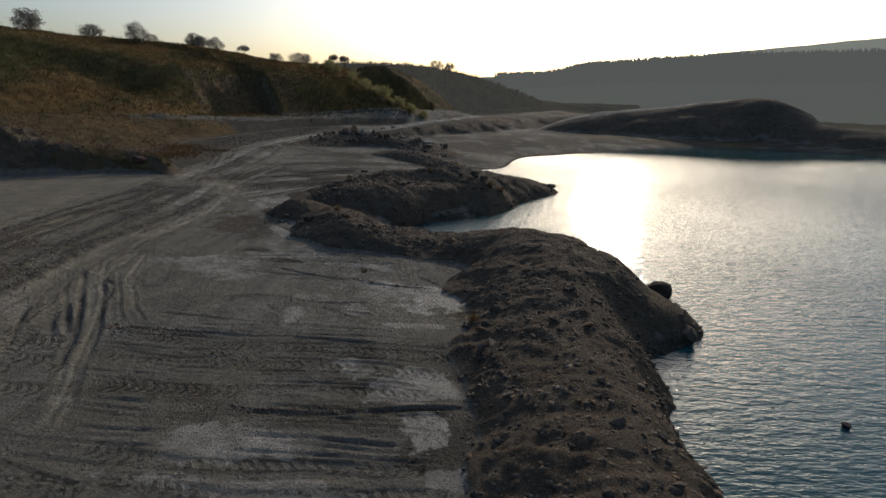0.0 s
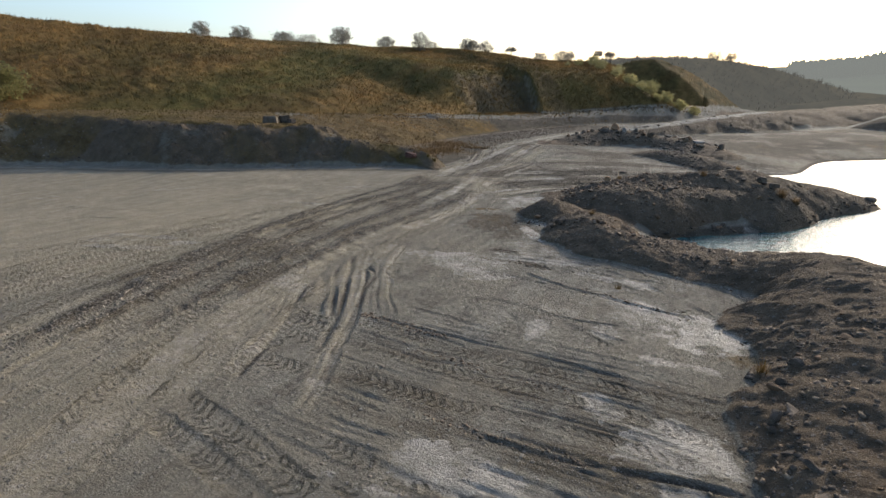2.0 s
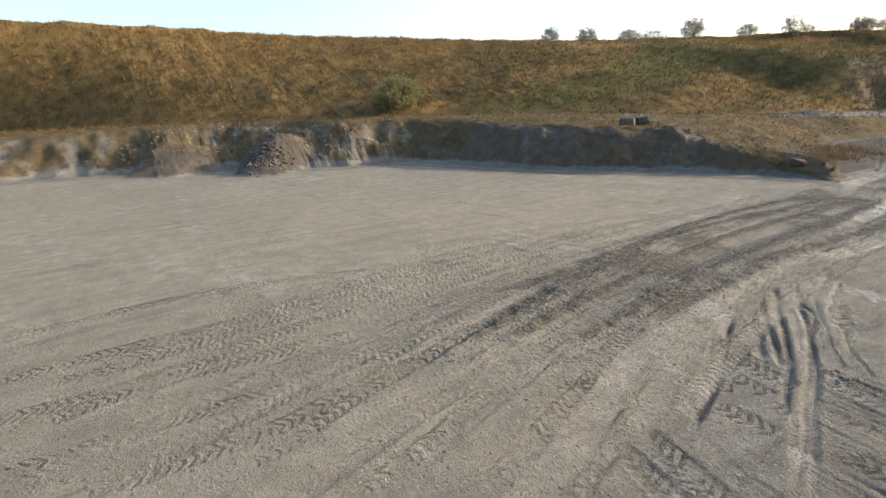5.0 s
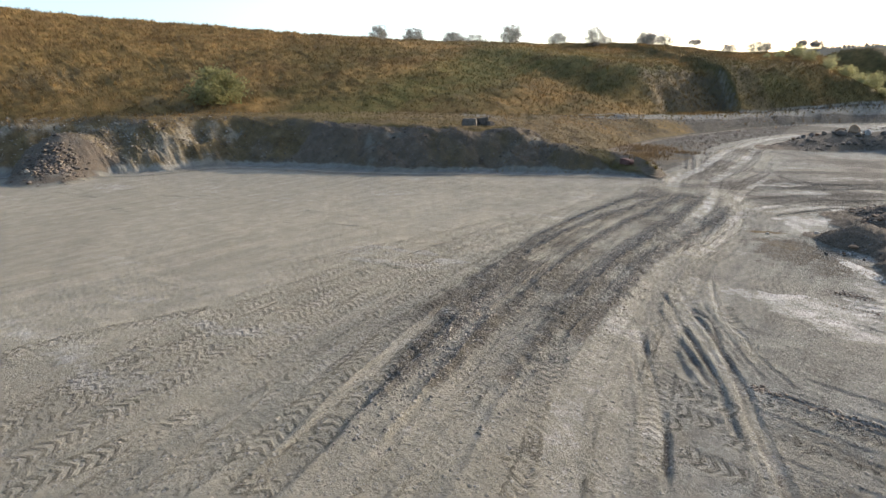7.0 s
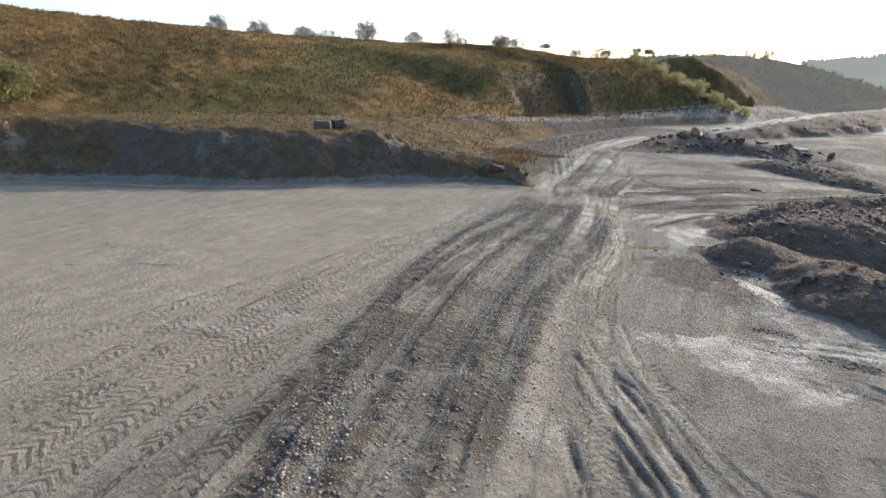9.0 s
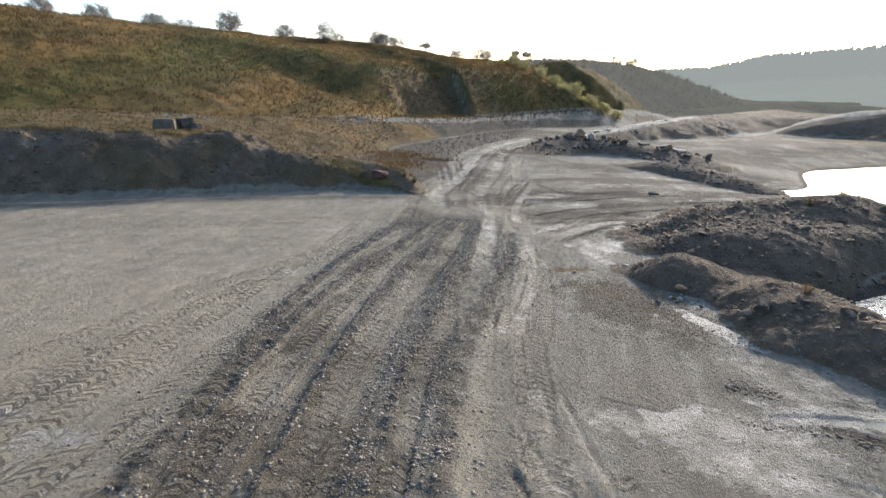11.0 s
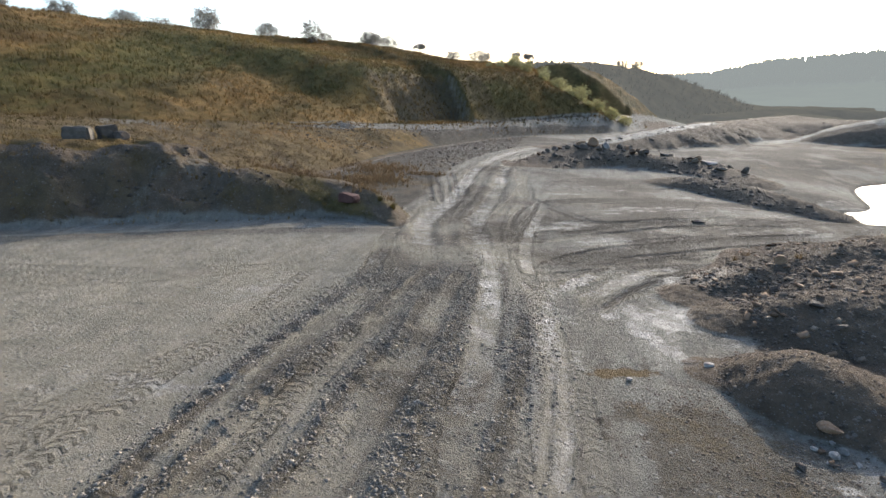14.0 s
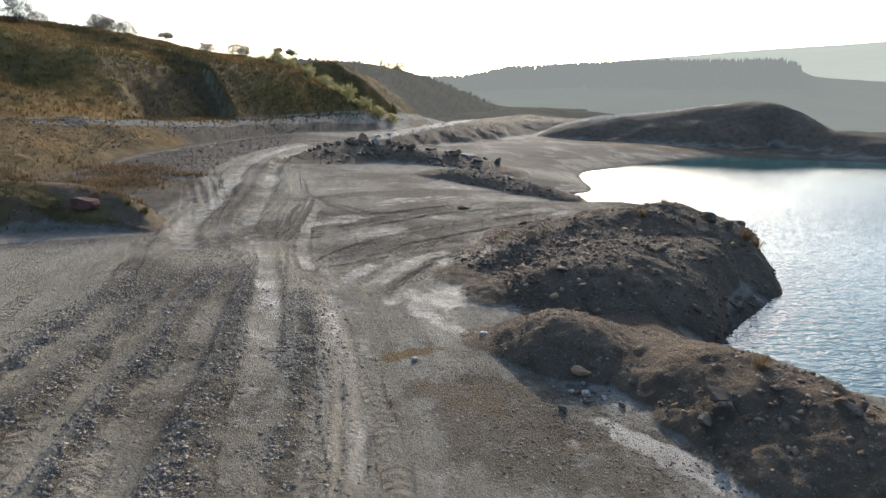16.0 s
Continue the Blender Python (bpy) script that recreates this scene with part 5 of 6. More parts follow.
for s in range(7):
    me = bpy.data.meshes.new("boulder")
    bm = rock_bm(s + 1, (0.75, 0.6, 0.5, 0.8, 0.45, 0.65, 0.7)[s])
    bm.to_mesh(me)
    bm.free()
    ROCKS.append(me)


def boulder(x, y, size, shape=0, material=ROCK, label="grey-brown broken boulder on the ground", sink=0.15, tilt=(0, 0, 0), group="", name="boulder", z=None, flat=1.0):
    me = ROCKS[shape % len(ROCKS)]
    key = me.name + material.name
    if key not in ROCK_CACHE:
        c = me.copy()
        c.materials.append(material)
        ROCK_CACHE[key] = c
    ob = new(name, ROCK_CACHE[key])
    g = height(x, y) if z is None else z
    ob.matrix_basis = pose(x, y, g + size * (0.28 * flat - sink), *tilt) @ Matrix.Diagonal((size, size, size * flat, 1))
    return tagged(ob, label, "rock", group)


ROCK_CACHE = {}


def scatter_mesh(name, spots, material, label, category, shape, kinds=24):
    """one joined mesh of many small pieces: (x, y, z, size, turn) each"""
    made = [shape(k, 1.0) for k in range(kinds)]
    form, faces = np.array([m[0] for m in made]), made[0][1]
    p = np.array(spots)
    v = form[np.arange(len(p)) % kinds] * p[:, 3, None, None]
    c, n = np.cos(p[:, 4])[:, None], np.sin(p[:, 4])[:, None]
    co = np.stack([v[..., 0] * c - v[..., 1] * n, v[..., 0] * n + v[..., 1] * c, v[..., 2]], -1) + p[:, None, :3]
    corner = np.array([i for f in faces for i in f])
    start = np.cumsum([0] + [len(f) for f in faces])[:-1]
    step = np.arange(len(p))[:, None]
    me = bpy.data.meshes.new(name)
    me.vertices.add(co.shape[0] * co.shape[1])
    me.vertices.foreach_set("co", co.ravel().astype(np.float32))
    me.loops.add(len(p) * len(corner))
    me.loops.foreach_set("vertex_index", (corner + step * form.shape[1]).ravel().astype(np.int32))
    me.polygons.add(len(p) * len(faces))
    me.polygons.foreach_set("loop_start", (start + step * len(corner)).ravel().astype(np.int32))
    me.update(calc_edges=True)
    me.materials.append(material)
    return tagged(new(name, me), label, category, "", "stuff")


PEBBLES = []
for k in range(24):
    rng = random.Random(900 + k)
    a = [(rng.uniform(0.35, 0.6), 0, 0.02), (0, rng.uniform(0.3, 0.55), 0.05), (-rng.uniform(0.35, 0.6), rng.uniform(-0.1, 0.1), 0), (rng.uniform(-0.1, 0.1), -rng.uniform(0.3, 0.55), 0.04),
         (rng.uniform(-0.2, 0.2), rng.uniform(-0.2, 0.2), rng.uniform(0.18, 0.36)), (rng.uniform(0.0, 0.3), rng.uniform(0.0, 0.3), rng.uniform(0.12, 0.3)), (0, 0, -0.3)]
    PEBBLES.append((a, [(0, 1, 5), (0, 5, 4), (5, 1, 4), (1, 2, 4), (2, 3, 4), (3, 0, 4), (1, 0, 6), (2, 1, 6), (3, 2, 6), (0, 3, 6)]))


def pebble(k, s):
    vs, fs = PEBBLES[k % 24]
    return [(p[0] * s, p[1] * s, p[2] * s) for p in vs], fs


RNG = random.Random(5)


def spots_along(line, spread, n, lo, hi, keep=lambda x, y: True):
    out = []
    while len(out) < n:
        i = RNG.randrange(len(line) - 1)
        q = RNG.random()
        x = line[i][0] + q * (line[i + 1][0] - line[i][0]) + RNG.gauss(0, spread)
        y = line[i][1] + q * (line[i + 1][1] - line[i][1]) + RNG.gauss(0, spread * 0.4)
        if keep(x, y):
            s = lo * (hi / lo) ** (RNG.random() ** 2.8)
            out.append((x, y, height(x, y) + 0.02 * s, s, RNG.uniform(0, 6.28)))
    return out


gravel = []
for ln in WINDROWS:
    gravel += spots_along(ln, 0.3, 3200, 0.028, 0.115, lambda x, y: RNG.random() < (y - 6.5) / 4 and (value(dig, x, y) > -0.02 or RNG.random() < 0.25)) + spots_along(ln, 0.55, 1300, 0.025, 0.13, lambda x, y: RNG.random() < (y - 6) / 8 and (value(dig, x, y) > -0.02 or RNG.random() < 0.2))
gravel += spots_along(ROAD[16:60], 1.4, 8000, 0.025, 0.1, lambda x, y: value(dig, x, y) > -0.02 or RNG.random() < 0.15)
scatter_mesh("road_stones", gravel, GRIT, "crushed grey stones lying in rows on the haul road", "gravel", pebble)
loose = []
while len(loose) < 3200:
    x, y = RNG.uniform(-24, 1.2), RNG.uniform(4, 40)
    s = 0.025 * 4 ** (RNG.random() ** 3)
    loose.append((x, y, height(x, y) + 0.02 * s, s, RNG.uniform(0, 6.28)))
brown = []
for cx, cy, r, n in ((-9.3, 27.2, 1.6, 1300), (-10.2, 29.0, 0.9, 400), (-7.6, 25.6, 1.2, 350), (-8.3, 13.9, 0.5, 160), (-7.0, 13.7, 0.6, 140), (-7.55, 22.9, 0.35, 120), (-4.5, 21.3, 1.4, 160)):
    for _ in range(n):
        x, y = RNG.gauss(cx, r * 0.6), RNG.gauss(cy, r * 0.5)
        s = 0.025 * 3.4 ** (RNG.random() ** 2.5)
        (brown if cx < -7.5 and cy > 25 else loose).append((x, y, height(x, y), s, RNG.uniform(0, 6.28)))
scatter_mesh("brown_gravel", brown, SHALE, "brown gravel spread beside the berm", "gravel", pebble)
clods = []
for (ax, ay), (bx, by), n in (((-8.9, 14.15), (-6.0, 13.95), 420), ((-6.4, 12.9), (-2.6, 12.8), 120), ((-5.0, 10.5), (-1.6, 10.6), 140), ((-8.0, 22.6), (-7.0, 22.6), 160), ((-8.0, 21.3), (-5.2, 21.1), 160), ((-3.8, 19.5), (-0.4, 18.6), 160)):
    for _ in range(n):
        q = RNG.random()
        x, y = ax + (bx - ax) * q + RNG.gauss(0, 0.08), ay + (by - ay) * q + RNG.gauss(0, 0.1)
        s = 0.03 * 4.5 ** (RNG.random() ** 2.2)
        clods.append((x, y, height(x, y), s, RNG.uniform(0, 6.28)))
scatter_mesh("brown_clods", clods, SHALE, "brown clods turned up along the scraped lines", "clods", pebble)
scatter_mesh("loose_grit", loose, GRIT, "small loose stones and clods on the clay floor", "gravel", pebble)

rubble = []
for k, n, lo, hi in ((0, 9000, 0.04, 0.3), (1, 1100, 0.025, 0.16), (3, 7000, 0.03, 0.24), (4, 3600, 0.03, 0.2), (5, 900, 0.12, 0.9), (6, 500, 0.12, 0.7), (7, 500, 0.2, 0.9), (9, 260, 0.04, 0.2), (11, 200, 0.08, 0.3)):
    r = RIDGES[k]
    seg = r if k else r[8:72]
    for _ in range(n):
        i = RNG.randrange(len(seg) - 1)
        q = RNG.random()
        w = seg[i][3] * 0.95
        o = RNG.uniform(-1, 1) * w
        d = Vector((seg[i + 1][0] - seg[i][0], seg[i + 1][1] - seg[i][1]))
        d.normalize()
        x, y = seg[i][0] + q * (seg[i + 1][0] - seg[i][0]) - d.y * o, seg[i][1] + q * (seg[i + 1][1] - seg[i][1]) + d.x * o
        if k == 0 and 18.6 < y < 24.5 and RNG.random() < 0.75:
            continue
        s = lo * (hi / lo) ** (RNG.random() ** 2.6)
        z = height(x, y)
        if z > WATER_Z - 0.1:
            rubble.append((x, y, z - 0.12 * s, s, RNG.uniform(0, 6.28)))
for _ in range(700):
    x, y = -60.6 + RNG.gauss(0, 1.3), 15.9 + RNG.gauss(0, 0.9)
    rubble.append((x, y, height(x, y), 0.15 * 5 ** (RNG.random() ** 1.6), RNG.uniform(0, 6.28)))
while len(rubble) < 26500:
    x, y = RNG.uniform(-66, -19), RNG.uniform(8, 100)
    if (y < 48 and value(bankface, x, y) > 0.4) or (y > 62 and value(hollow, x, y) + value(bank, x, y) * (value(foot_side, x, y) < 0) > 0.5):
        rubble.append((x, y, height(x, y), 0.05 * 8 ** (RNG.random() ** 2.6), RNG.uniform(0, 6.28)))
scatter_mesh("mound_rubble", rubble, ROCK, "dark broken shale scattered over the tipped mounds", "rubble", pebble)


tan = []
while len(tan) < 1600:
    x, y = RNG.uniform(-76, -50), RNG.uniform(-6, 32)
    if value(bankface, x, y) > 0.3 and RNG.random() < (-48 - x) / 14:
        tan.append((x, y, height(x, y), 0.07 * 6 ** (RNG.random() ** 2.2), RNG.uniform(0, 6.28)))
scatter_mesh("bank_rubble", tan, GRIT, "tan broken stone fallen over the pale face of the bank", "rubble", pebble)


SHARDS = []
for k in range(24):
    rng = random.Random(700 + k)
    w, l, h = rng.uniform(0.28, 0.4), rng.uniform(0.4, 0.6), rng.uniform(0.08, 0.2)
    turn = Matrix.Rotation(rng.uniform(-0.7, 0.7), 3, 'X') @ Matrix.Rotation(rng.uniform(-0.6, 0.6), 3, 'Y')
    base = [(-w, -l, -h), (w * rng.uniform(0.6, 1), -l * rng.uniform(0.7, 1), -h), (w, l * rng.uniform(0.5, 1), -h), (-w * rng.uniform(0.4, 1), l, -h)]
    top = [(p[0] * rng.uniform(0.75, 1), p[1] * rng.uniform(0.75, 1), h * rng.uniform(0.7, 1.1)) for p in base]
    SHARDS.append(([tuple(turn @ Vector(p)) for p in base + top], [(3, 2, 1, 0), (4, 5, 6, 7), (0, 1, 5, 4), (1, 2, 6, 5), (2, 3, 7, 6), (3, 0, 4, 7)]))


def shard(k, s):
    vs, fs = SHARDS[k % 24]
    return [(p[0] * s, p[1] * s, p[2] * s) for p in vs], fs


def on_ridge(r, n, lo, hi, keep=lambda x, y: True):
    """places over a mound, more small pieces than large"""
    out = []
    while len(out) < n:
        i, q = RNG.randrange(len(r) - 1), RNG.random()
        o = RNG.uniform(-1, 1) * r[i][3] * 0.95
        d = Vector((r[i + 1][0] - r[i][0], r[i + 1][1] - r[i][1])).normalized()
        x, y = r[i][0] + q * (r[i + 1][0] - r[i][0]) - d.y * o, r[i][1] + q * (r[i + 1][1] - r[i][1]) + d.x * o
        if keep(x, y) and height(x, y) > WATER_Z - 0.1:
            s = lo * (hi / lo) ** (RNG.random() ** 2.0)
            out.append((x, y, height(x, y) + 0.03 * s, s, RNG.uniform(0, 6.28)))
    return out


def rough_side(x, y):
    return not 18.4 < y < 25 or RNG.random() < 0.12


scatter_mesh("shale_shards", on_ridge(RIDGES[3], 1100, 0.04, 0.22) + on_ridge(RIDGES[4], 300, 0.05, 0.3) + on_ridge(RIDGES[0][8:88], 900, 0.04, 0.2, rough_side) + on_ridge(RIDGES[1], 60, 0.04, 0.16),
             SHALE, "thin grey shale shards lying tilted on the mounds", "rubble", shard)
scatter_mesh("sandstone_shards", on_ridge(RIDGES[3], 170, 0.06, 0.4) + on_ridge(RIDGES[4], 100, 0.06, 0.4) + on_ridge(RIDGES[0][8:88], 260, 0.04, 0.24, rough_side),
             BROWN_ROCK, "orange-brown sandstone pieces among the shale", "rubble", shard)
# wet stones along the waterline
edge = [(p[0] + RNG.gauss(0, 0.25), p[1] + RNG.gauss(0, 0.25)) for p in SHORE[12:100] for _ in range(14)]
scatter_mesh("shore_stones", [(x, y, height(x, y), 0.06 * 6 ** (RNG.random() ** 2), RNG.uniform(0, 6.28)) for x, y in edge if height(x, y) > WATER_Z - 0.25], ROCK, "dark wet stones along the water's edge", "gravel", pebble)



# ---- plants ----
def tube(bm, a, b, ra, rb, sides=5):
    d = (b - a).normalized()
    s = d.orthogonal().normalized()
    t = d.cross(s)
    rings = []
    for p, r in ((a, ra), (b, rb)):
        rings.append([bm.verts.new(p + (s * math.cos(k * 2 * math.pi / sides) + t * math.sin(k * 2 * math.pi / sides)) * r) for k in range(sides)])
    for k in range(sides):
        bm.faces.new((rings[0][k], rings[0][(k + 1) % sides], rings[1][(k + 1) % sides], rings[1][k]))


def bush(name, seed, width, tall, crown_mat, label, category, stem=0.12, leaves=420, leaf=0.2, round_top=0.5, gaps=0.3):
    """stems that fork, and a crown of many small leaf sprays with an uneven outline"""
    rng = random.Random(seed)
    root = new(name)
    wood, crown = bmesh.new(), bmesh.new()
    tips = []
    clear = tall * stem
    for k in range(6):
        a = Vector((rng.uniform(-0.08, 0.08) * width, rng.uniform(-0.08, 0.08) * width, -0.15))
        ang = k * 1.05 + rng.uniform(-0.4, 0.4)
        b = Vector((math.cos(ang) * width * rng.uniform(0.06, 0.14), math.sin(ang) * width * rng.uniform(0.06, 0.14), clear + tall * rng.uniform(0.1, 0.2)))
        tube(wood, a, b, tall * 0.012, tall * 0.008)
        for _ in range(4):
            an2 = ang + rng.uniform(-0.9, 0.9)
            r = width * 0.5 * rng.uniform(0.35, 0.95)
            c = Vector((math.cos(an2) * r, math.sin(an2) * r, clear + (tall - clear) * rng.uniform(0.3, 1.0) * math.sqrt(max(0.05, 1 - (r / (width * 0.56)) ** 2))))
            tube(wood, b, c, tall * 0.006, tall * 0.002, 4)
            tips.append(c)
            for _ in range(2):
                e = c + Vector((rng.gauss(0, 1), rng.gauss(0, 1), rng.uniform(-0.2, 1))).normalized() * width * 0.13
                tube(wood, c, e, tall * 0.003, tall * 0.001, 3)
                tips.append(e)
    tips = [t for t in tips if rng.random() > gaps]
    for _ in range(leaves):
        if rng.random() < 0.45:
            c = rng.choice(tips) + Vector((rng.gauss(0, 1), rng.gauss(0, 1), rng.gauss(0, 0.8))) * width * 0.07
        else:
            d = Vector((rng.gauss(0, 1), rng.gauss(0, 1), rng.gauss(0, 1))).normalized() * (rng.random() ** 0.4)
            half = (tall - clear) / 2
            c = Vector((d.x * width * 0.47, d.y * width * 0.47, clear + half + d.z * half if stem > 0.2 else clear + abs(d.z) * half * 2))
            if noise.noise(c * (2.6 / width) * 2 + Vector((seed, 0, 0))) < -0.12:
                continue
        if c.z < clear * 0.7:
            continue
        u = Vector((rng.gauss(0, 1), rng.gauss(0, 1), rng.gauss(0, 1))).normalized()
        w = u.orthogonal().normalized()
        s = leaf * rng.uniform(0.5, 1.2)
        vs = [crown.verts.new(c + u * s), crown.verts.new(c + w * s * 0.35), crown.verts.new(c - u * s * 0.8), crown.verts.new(c - w * s * 0.3)]
        crown.faces.new(vs)
    part("trunk", wood, BARK, root)
    part("crown", crown, crown_mat, root)
    return tagged(root, label, category)


def plant(proto, x, y, turn, scale, sink=0.05):
    return copy_thing(proto, pose(x, y, height(x, y) - sink, 0, 0, turn) @ Matrix.Diagonal((scale, scale, scale, 1)))


def set_down(ob, x, y, turn=0.0, scale=1.0):
    ob.matrix_basis = pose(x, y, height(x, y) - 0.05, 0, 0, turn) @ Matrix.Diagonal((scale, scale, scale, 1))
    return ob


# bare shrubs and small trees along the crest of the hill
thorn_a = bush("hawthorn_bush", 11, 4.0, 2.4, TWIG, "bare grey hawthorn bush on the hill crest", "bush", 0.03, 4200, 0.13, gaps=0.1)
thorn_b = bush("hawthorn_bush", 12, 3.4, 3.4, TWIG, "rounded bare hawthorn on the hill crest", "bush", 0.04, 5000, 0.13, gaps=0.05)
small_t = bush("bare_tree", 13, 2.4, 2.6, TWIG, "small leafless tree with a clear trunk on the skyline", "tree", 0.4, 2200, 0.12, gaps=0.1)
flat_t = bush("flat_topped_tree", 14, 2.6, 2.0, TWIG, "wind-cut flat-topped tree on the skyline", "tree", 0.45, 2200, 0.12, gaps=0.1)
for ob, x, y, a, s in ((thorn_a, -82.2, 97.0, 20, 1.25), (thorn_b, -56.0, 107.5, 70, 1.2), (small_t, -25.3, 134.4, 0, 1.0), (flat_t, -41.8, 122.6, 15, 1.0)):
    set_down(ob, x, y, a, s)
    ob["group"] = "shrubs on the crest"
for proto, x, y, a, s in ((thorn_b, -86.2, 79.4, 140, 0.85), (thorn_b, -88.2, 91.0, 200, 0.95), (thorn_a, -84.8, 107.6, 80, 1.2), (thorn_b, -69.7, 99.3, 150, 1.0), (thorn_a, -62.4, 104.8, 30, 0.8), (thorn_a, -55.4, 111.6, 250, 0.5), (thorn_b, -50.2, 118.1, 200, 0.75), (thorn_a, -49.0, 119.0, 20, 0.8), (thorn_b, -48.5, 125.0, 60, 0.8),
                          (thorn_a, -36.2, 125.6, 120, 0.55), (thorn_b, -30.6, 130.4, 240, 0.6), (thorn_a, -31.8, 128.0, 40, 0.8), (small_t, -22.7, 133.9, 130, 1.05), (thorn_a, -2.0, 173.0, 60, 0.9), (thorn_b, 2.0, 177.0, 160, 0.7)):
    plant(proto, x, y, a, s)
# willow scrub coming into leaf below the crest
willow = bush("willow_bush", 15, 4.6, 3.6, WILLOW, "yellow-green willow scrub on the far slope", "bush", 0.03, 2600, 0.24, gaps=0.05)
willow["group"] = "willow scrub"
set_down(willow, -12.5, 121.5, 0, 0.8)
for x, y, a, s in ((-21.5, 118, 20, 0.65), (-23.5, 122, 50, 0.58), (-18.5, 116.5, 90, 0.54), (-16.2, 119.5, 140, 0.72), (-9.2, 121.5, 200, 0.76), (-6.6, 122.8, 250, 0.72), (-4.0, 125.0, 300, 0.58), (-26.5, 121, 10, 0.50),
                   (-19.0, 122.5, 33, 0.72), (-14.6, 124.6, 77, 0.65), (-28.0, 117.5, 55, 0.36), (-13.8, 117.6, 155, 0.43), (-10.6, 118.6, 240, 0.50), (-24.8, 126.5, 120, 0.65)):
    plant(willow, x, y, a, s)
olive = bush("olive_bush", 16, 5.2, 3.6, OLIVE, "broad grey-green bush at the foot of the grass slope", "bush", 0.02, 4500, 0.26, gaps=0.05)
set_down(olive, -64.2, 33.4, 0, 1.0)


def blade_tuft(k, s):
    """seven stiff blades, s metres tall"""
    r = random.Random(k % 61)
    vs, fs = [], []
    for j in range(7):
        a, lean, h = r.uniform(0, 6.28), r.uniform(0.15, 0.75), s * r.uniform(0.55, 1.0)
        c, n = math.cos(a), math.sin(a)
        w = s * 0.07
        bx, by = c * s * 0.12, n * s * 0.12
        i = len(vs)
        vs += [(bx - n * w, by + c * w, -0.15 * s), (bx + n * w, by - c * w, -0.15 * s), (bx + c * lean * h, by + n * lean * h, h)]
        fs.append((i, i + 1, i + 2))
    return vs, fs


hay = []
while len(hay) < 34000:
    q = RNG.random()
    i = RNG.randrange(8, len(FOOT) - 14)
    j = min(len(CREST) - 1, int(i * len(CREST) / len(FOOT)) + RNG.randrange(-6, 7))
    a, b = FOOT[i], CREST[j]
    x, y = a[0] + (b[0] - a[0]) * q * 1.05 + RNG.gauss(0, 2), a[1] + (b[1] - a[1]) * q * 1.05 + RNG.gauss(0, 2)
    if -120 < x < 25 and y < 134 and math.hypot(x + 5, y - 10) < 136:
        hay.append((x, y, height(x, y), RNG.uniform(0.2, 0.5), RNG.uniform(0, 6.28)))
scatter_mesh("hill_grass", hay, STRAW, "rough straw and olive grass tussocks on the hillside", "grass", blade_tuft, 61)
scrub = []
while len(scrub) < 900:
    x, y = RNG.uniform(-30, 36), RNG.uniform(142, 200)
    if value(foot_side, x, y) > 0 and math.hypot(x + 5, y - 10) > 139:
        scrub.append((x, y, height(x, y), RNG.uniform(0.5, 1.5), RNG.uniform(0, 6.28)))
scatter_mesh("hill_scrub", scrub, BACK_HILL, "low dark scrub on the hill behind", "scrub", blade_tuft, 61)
fern = []
for cx, cy, rx, ry, n in ((-28.6, 52.6, 3.0, 2.4, 900), (-25.6, 54.6, 2.0, 1.6, 300), (-27.5, 59.0, 3.0, 2.4, 500), (-31.5, 52.0, 1.8, 1.8, 260), (-22.6, 44.2, 1.2, 0.5, 60), (-23.0, 57.5, 1.6, 0.5, 60)):
    for _ in range(n):
        x, y = RNG.gauss(cx, rx * 0.6), RNG.gauss(cy, ry * 0.6)
        fern.append((x, y, height(x, y), RNG.uniform(0.15, 0.4), RNG.uniform(0, 6.28)))
scatter_mesh("dead_bracken", fern, BRACKEN, "rust-brown dead bracken and rushes at the foot of the slope", "bracken", blade_tuft, 61)
verge = []
side_in = toe_side * toe_d
while len(verge) < 6000:
    x, y = RNG.uniform(-72, -20), RNG.uniform(0, 72)
    if value(side_in, x, y) > (5.0 if x < -40 else 1.5) and value(foot_side, x, y) < 0:
        verge.append((x, y, height(x, y), RNG.uniform(0.08, 0.22), RNG.uniform(0, 6.28)))
scatter_mesh("bench_grass", verge, STRAW, "short ochre grass along the top of the bank", "grass", blade_tuft, 61)


def tussock(x, y, tall, material, label, n=40):
    rng = random.Random(int(x * 100 + y * 7))
    bm = bmesh.new()
    for _ in range(n):
        a, lean, h, o = rng.uniform(0, 6.28), rng.uniform(0.1, 0.8), tall * rng.uniform(0.5, 1), rng.uniform(0, 0.3) * tall
        c, s = math.cos(a), math.sin(a)
        w = tall * 0.03
        p = Vector((c * o, s * o, -0.05))
        bm.faces.new([bm.verts.new(p + Vector((-s * w, c * w, 0))), bm.verts.new(p + Vector((s * w, -c * w, 0))), bm.verts.new(p + Vector((c * lean * h, s * lean * h, h)))])
    ob = part("grass_tussock", bm, material)
    ob.matrix_basis = pose(x, y, height(x, y))
    return tagged(ob, label, "grass")


for x, y, h, m, n in ((3.6, 38.6, 0.6, BRACKEN, 120), (4.4, 38.9, 0.55, BRACKEN, 110), (-0.6, 39.6, 0.5, BRACKEN, 70), (1.3, 41.2, 0.4, STRAW, 60), (-5.4, 38.0, 0.35, BRACKEN, 60), (-2.7, 20.2, 0.28, STRAW, 50), (1.2, 15.4, 0.4, STRAW, 60),
                      (-6.8, 39.6, 0.3, BRACKEN, 40), (-6.3, 40.2, 0.35, BRACKEN, 40), (-20.9, 43.0, 0.45, STRAW, 90), (-21.6, 43.2, 0.4, STRAW, 80), (-5.0, 27.3, 0.4, BRACKEN, 50)):
    tussock(x, y, h, m, "dry brown grass tussock on bare soil", n)

